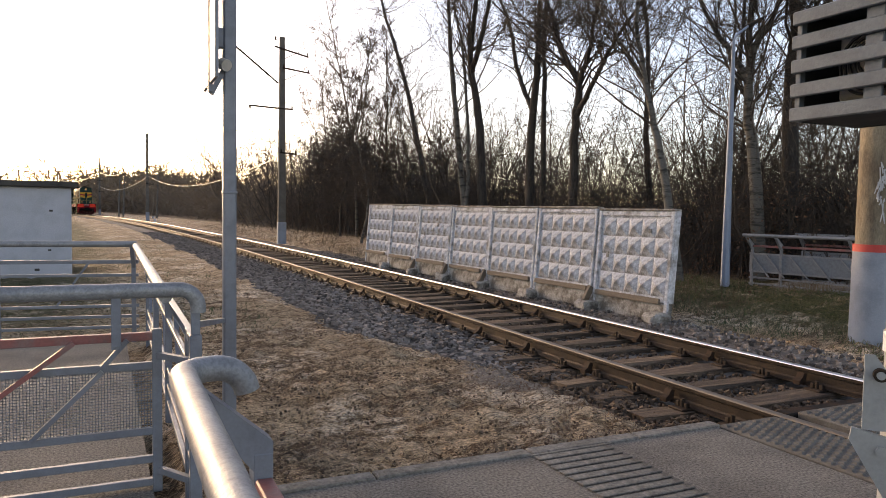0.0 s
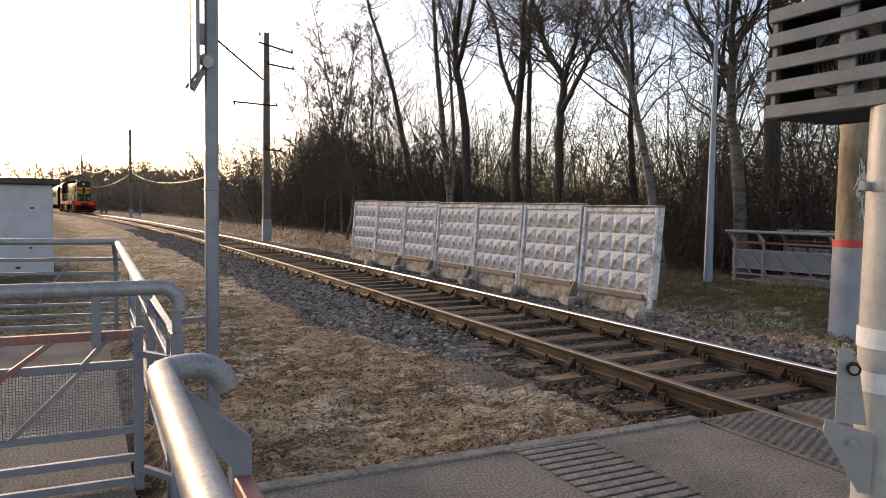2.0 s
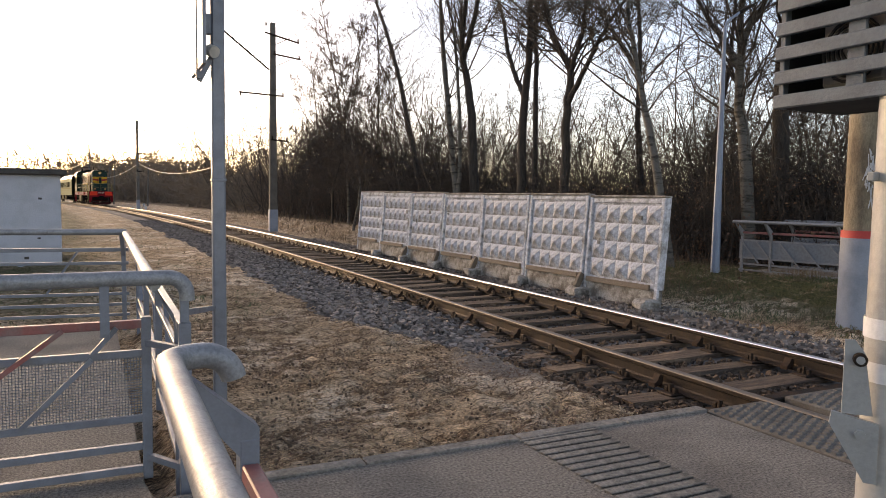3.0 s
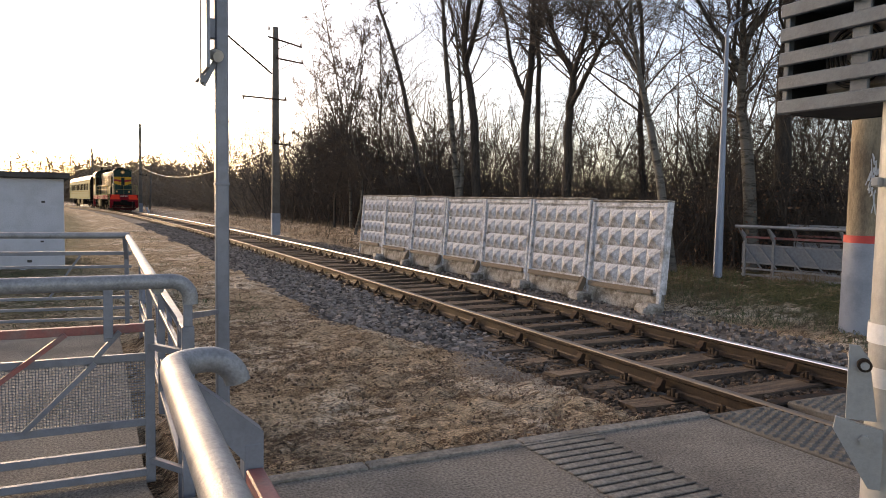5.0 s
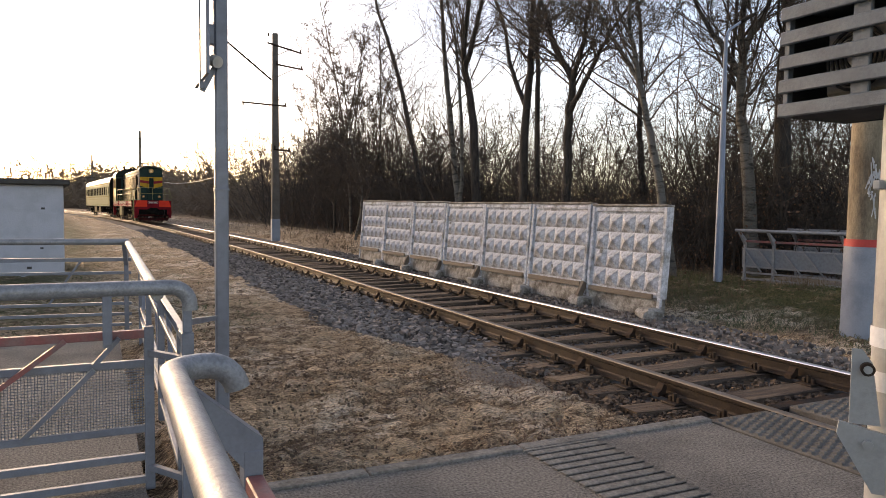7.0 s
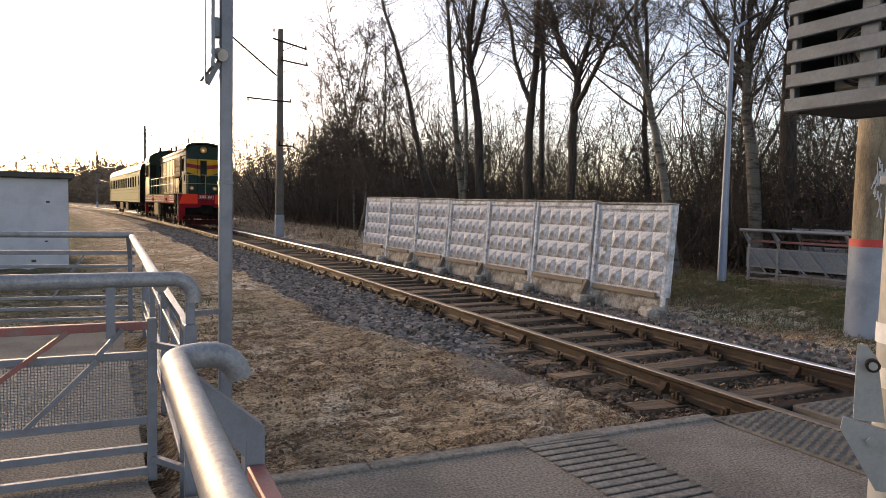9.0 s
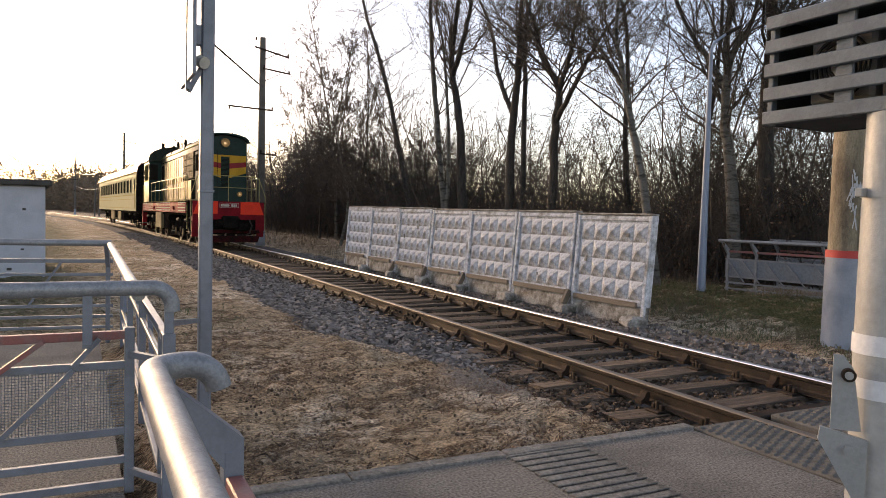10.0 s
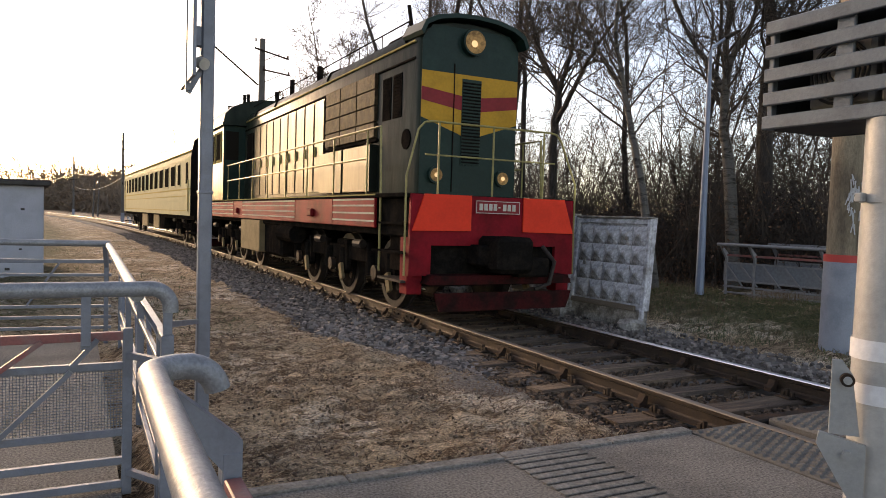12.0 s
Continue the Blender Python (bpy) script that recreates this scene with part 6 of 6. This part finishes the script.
def motions():
    """The train rolls along the line towards the crossing; its wheels turn with it."""
    # where the front sheet is on the line, second by second
    knots = ((0, 122.6), (1, 113.6), (2, 104.6), (3, 95.8), (4, 86.9), (5, 77.8), (6, 68.0), (7, 57.9), (8, 47.6), (9, 37.3), (10, 27.3), (11, 17.65), (12, 8.36), (13, -0.7))

    def nose(t):
        k = min(int(t), 11)
        u = t - k
        p0, p1, p2, p3 = (knots[max(0, k - 1)][1] if k else 131.6, knots[k][1], knots[k + 1][1], knots[k + 2][1])
        return 0.83 + 0.5 * (2 * p1 + (p2 - p0) * u + (2 * p0 - 5 * p1 + 4 * p2 - p3) * u * u + (3 * p1 - p0 - 3 * p2 + p3) * u ** 3)

    def ride(s, half):
        a, b = line(s - half), line(s + half)
        d = b - a
        return Matrix.Translation((a + b) / 2) @ pose(0, 0, 0, 0, 0, math.degrees(math.atan2(-d.x, d.y)))

    times = [k * 0.25 for k in range(49)]
    walk(loco, [(t, ride(nose(t) + 6.95, 4.3)) for t in times])
    walk(car, [(t, ride(nose(t) + 29.4, 8.5)) for t in times])
    for ws, y, r in WHEELS:
        rows = []
        for k in range(181):
            t = k / 15
            rows.append((t, pose(0, y, r, math.degrees((123.43 - nose(t)) / r) % 360, 0, 0)))
        walk(ws, rows)


motions()
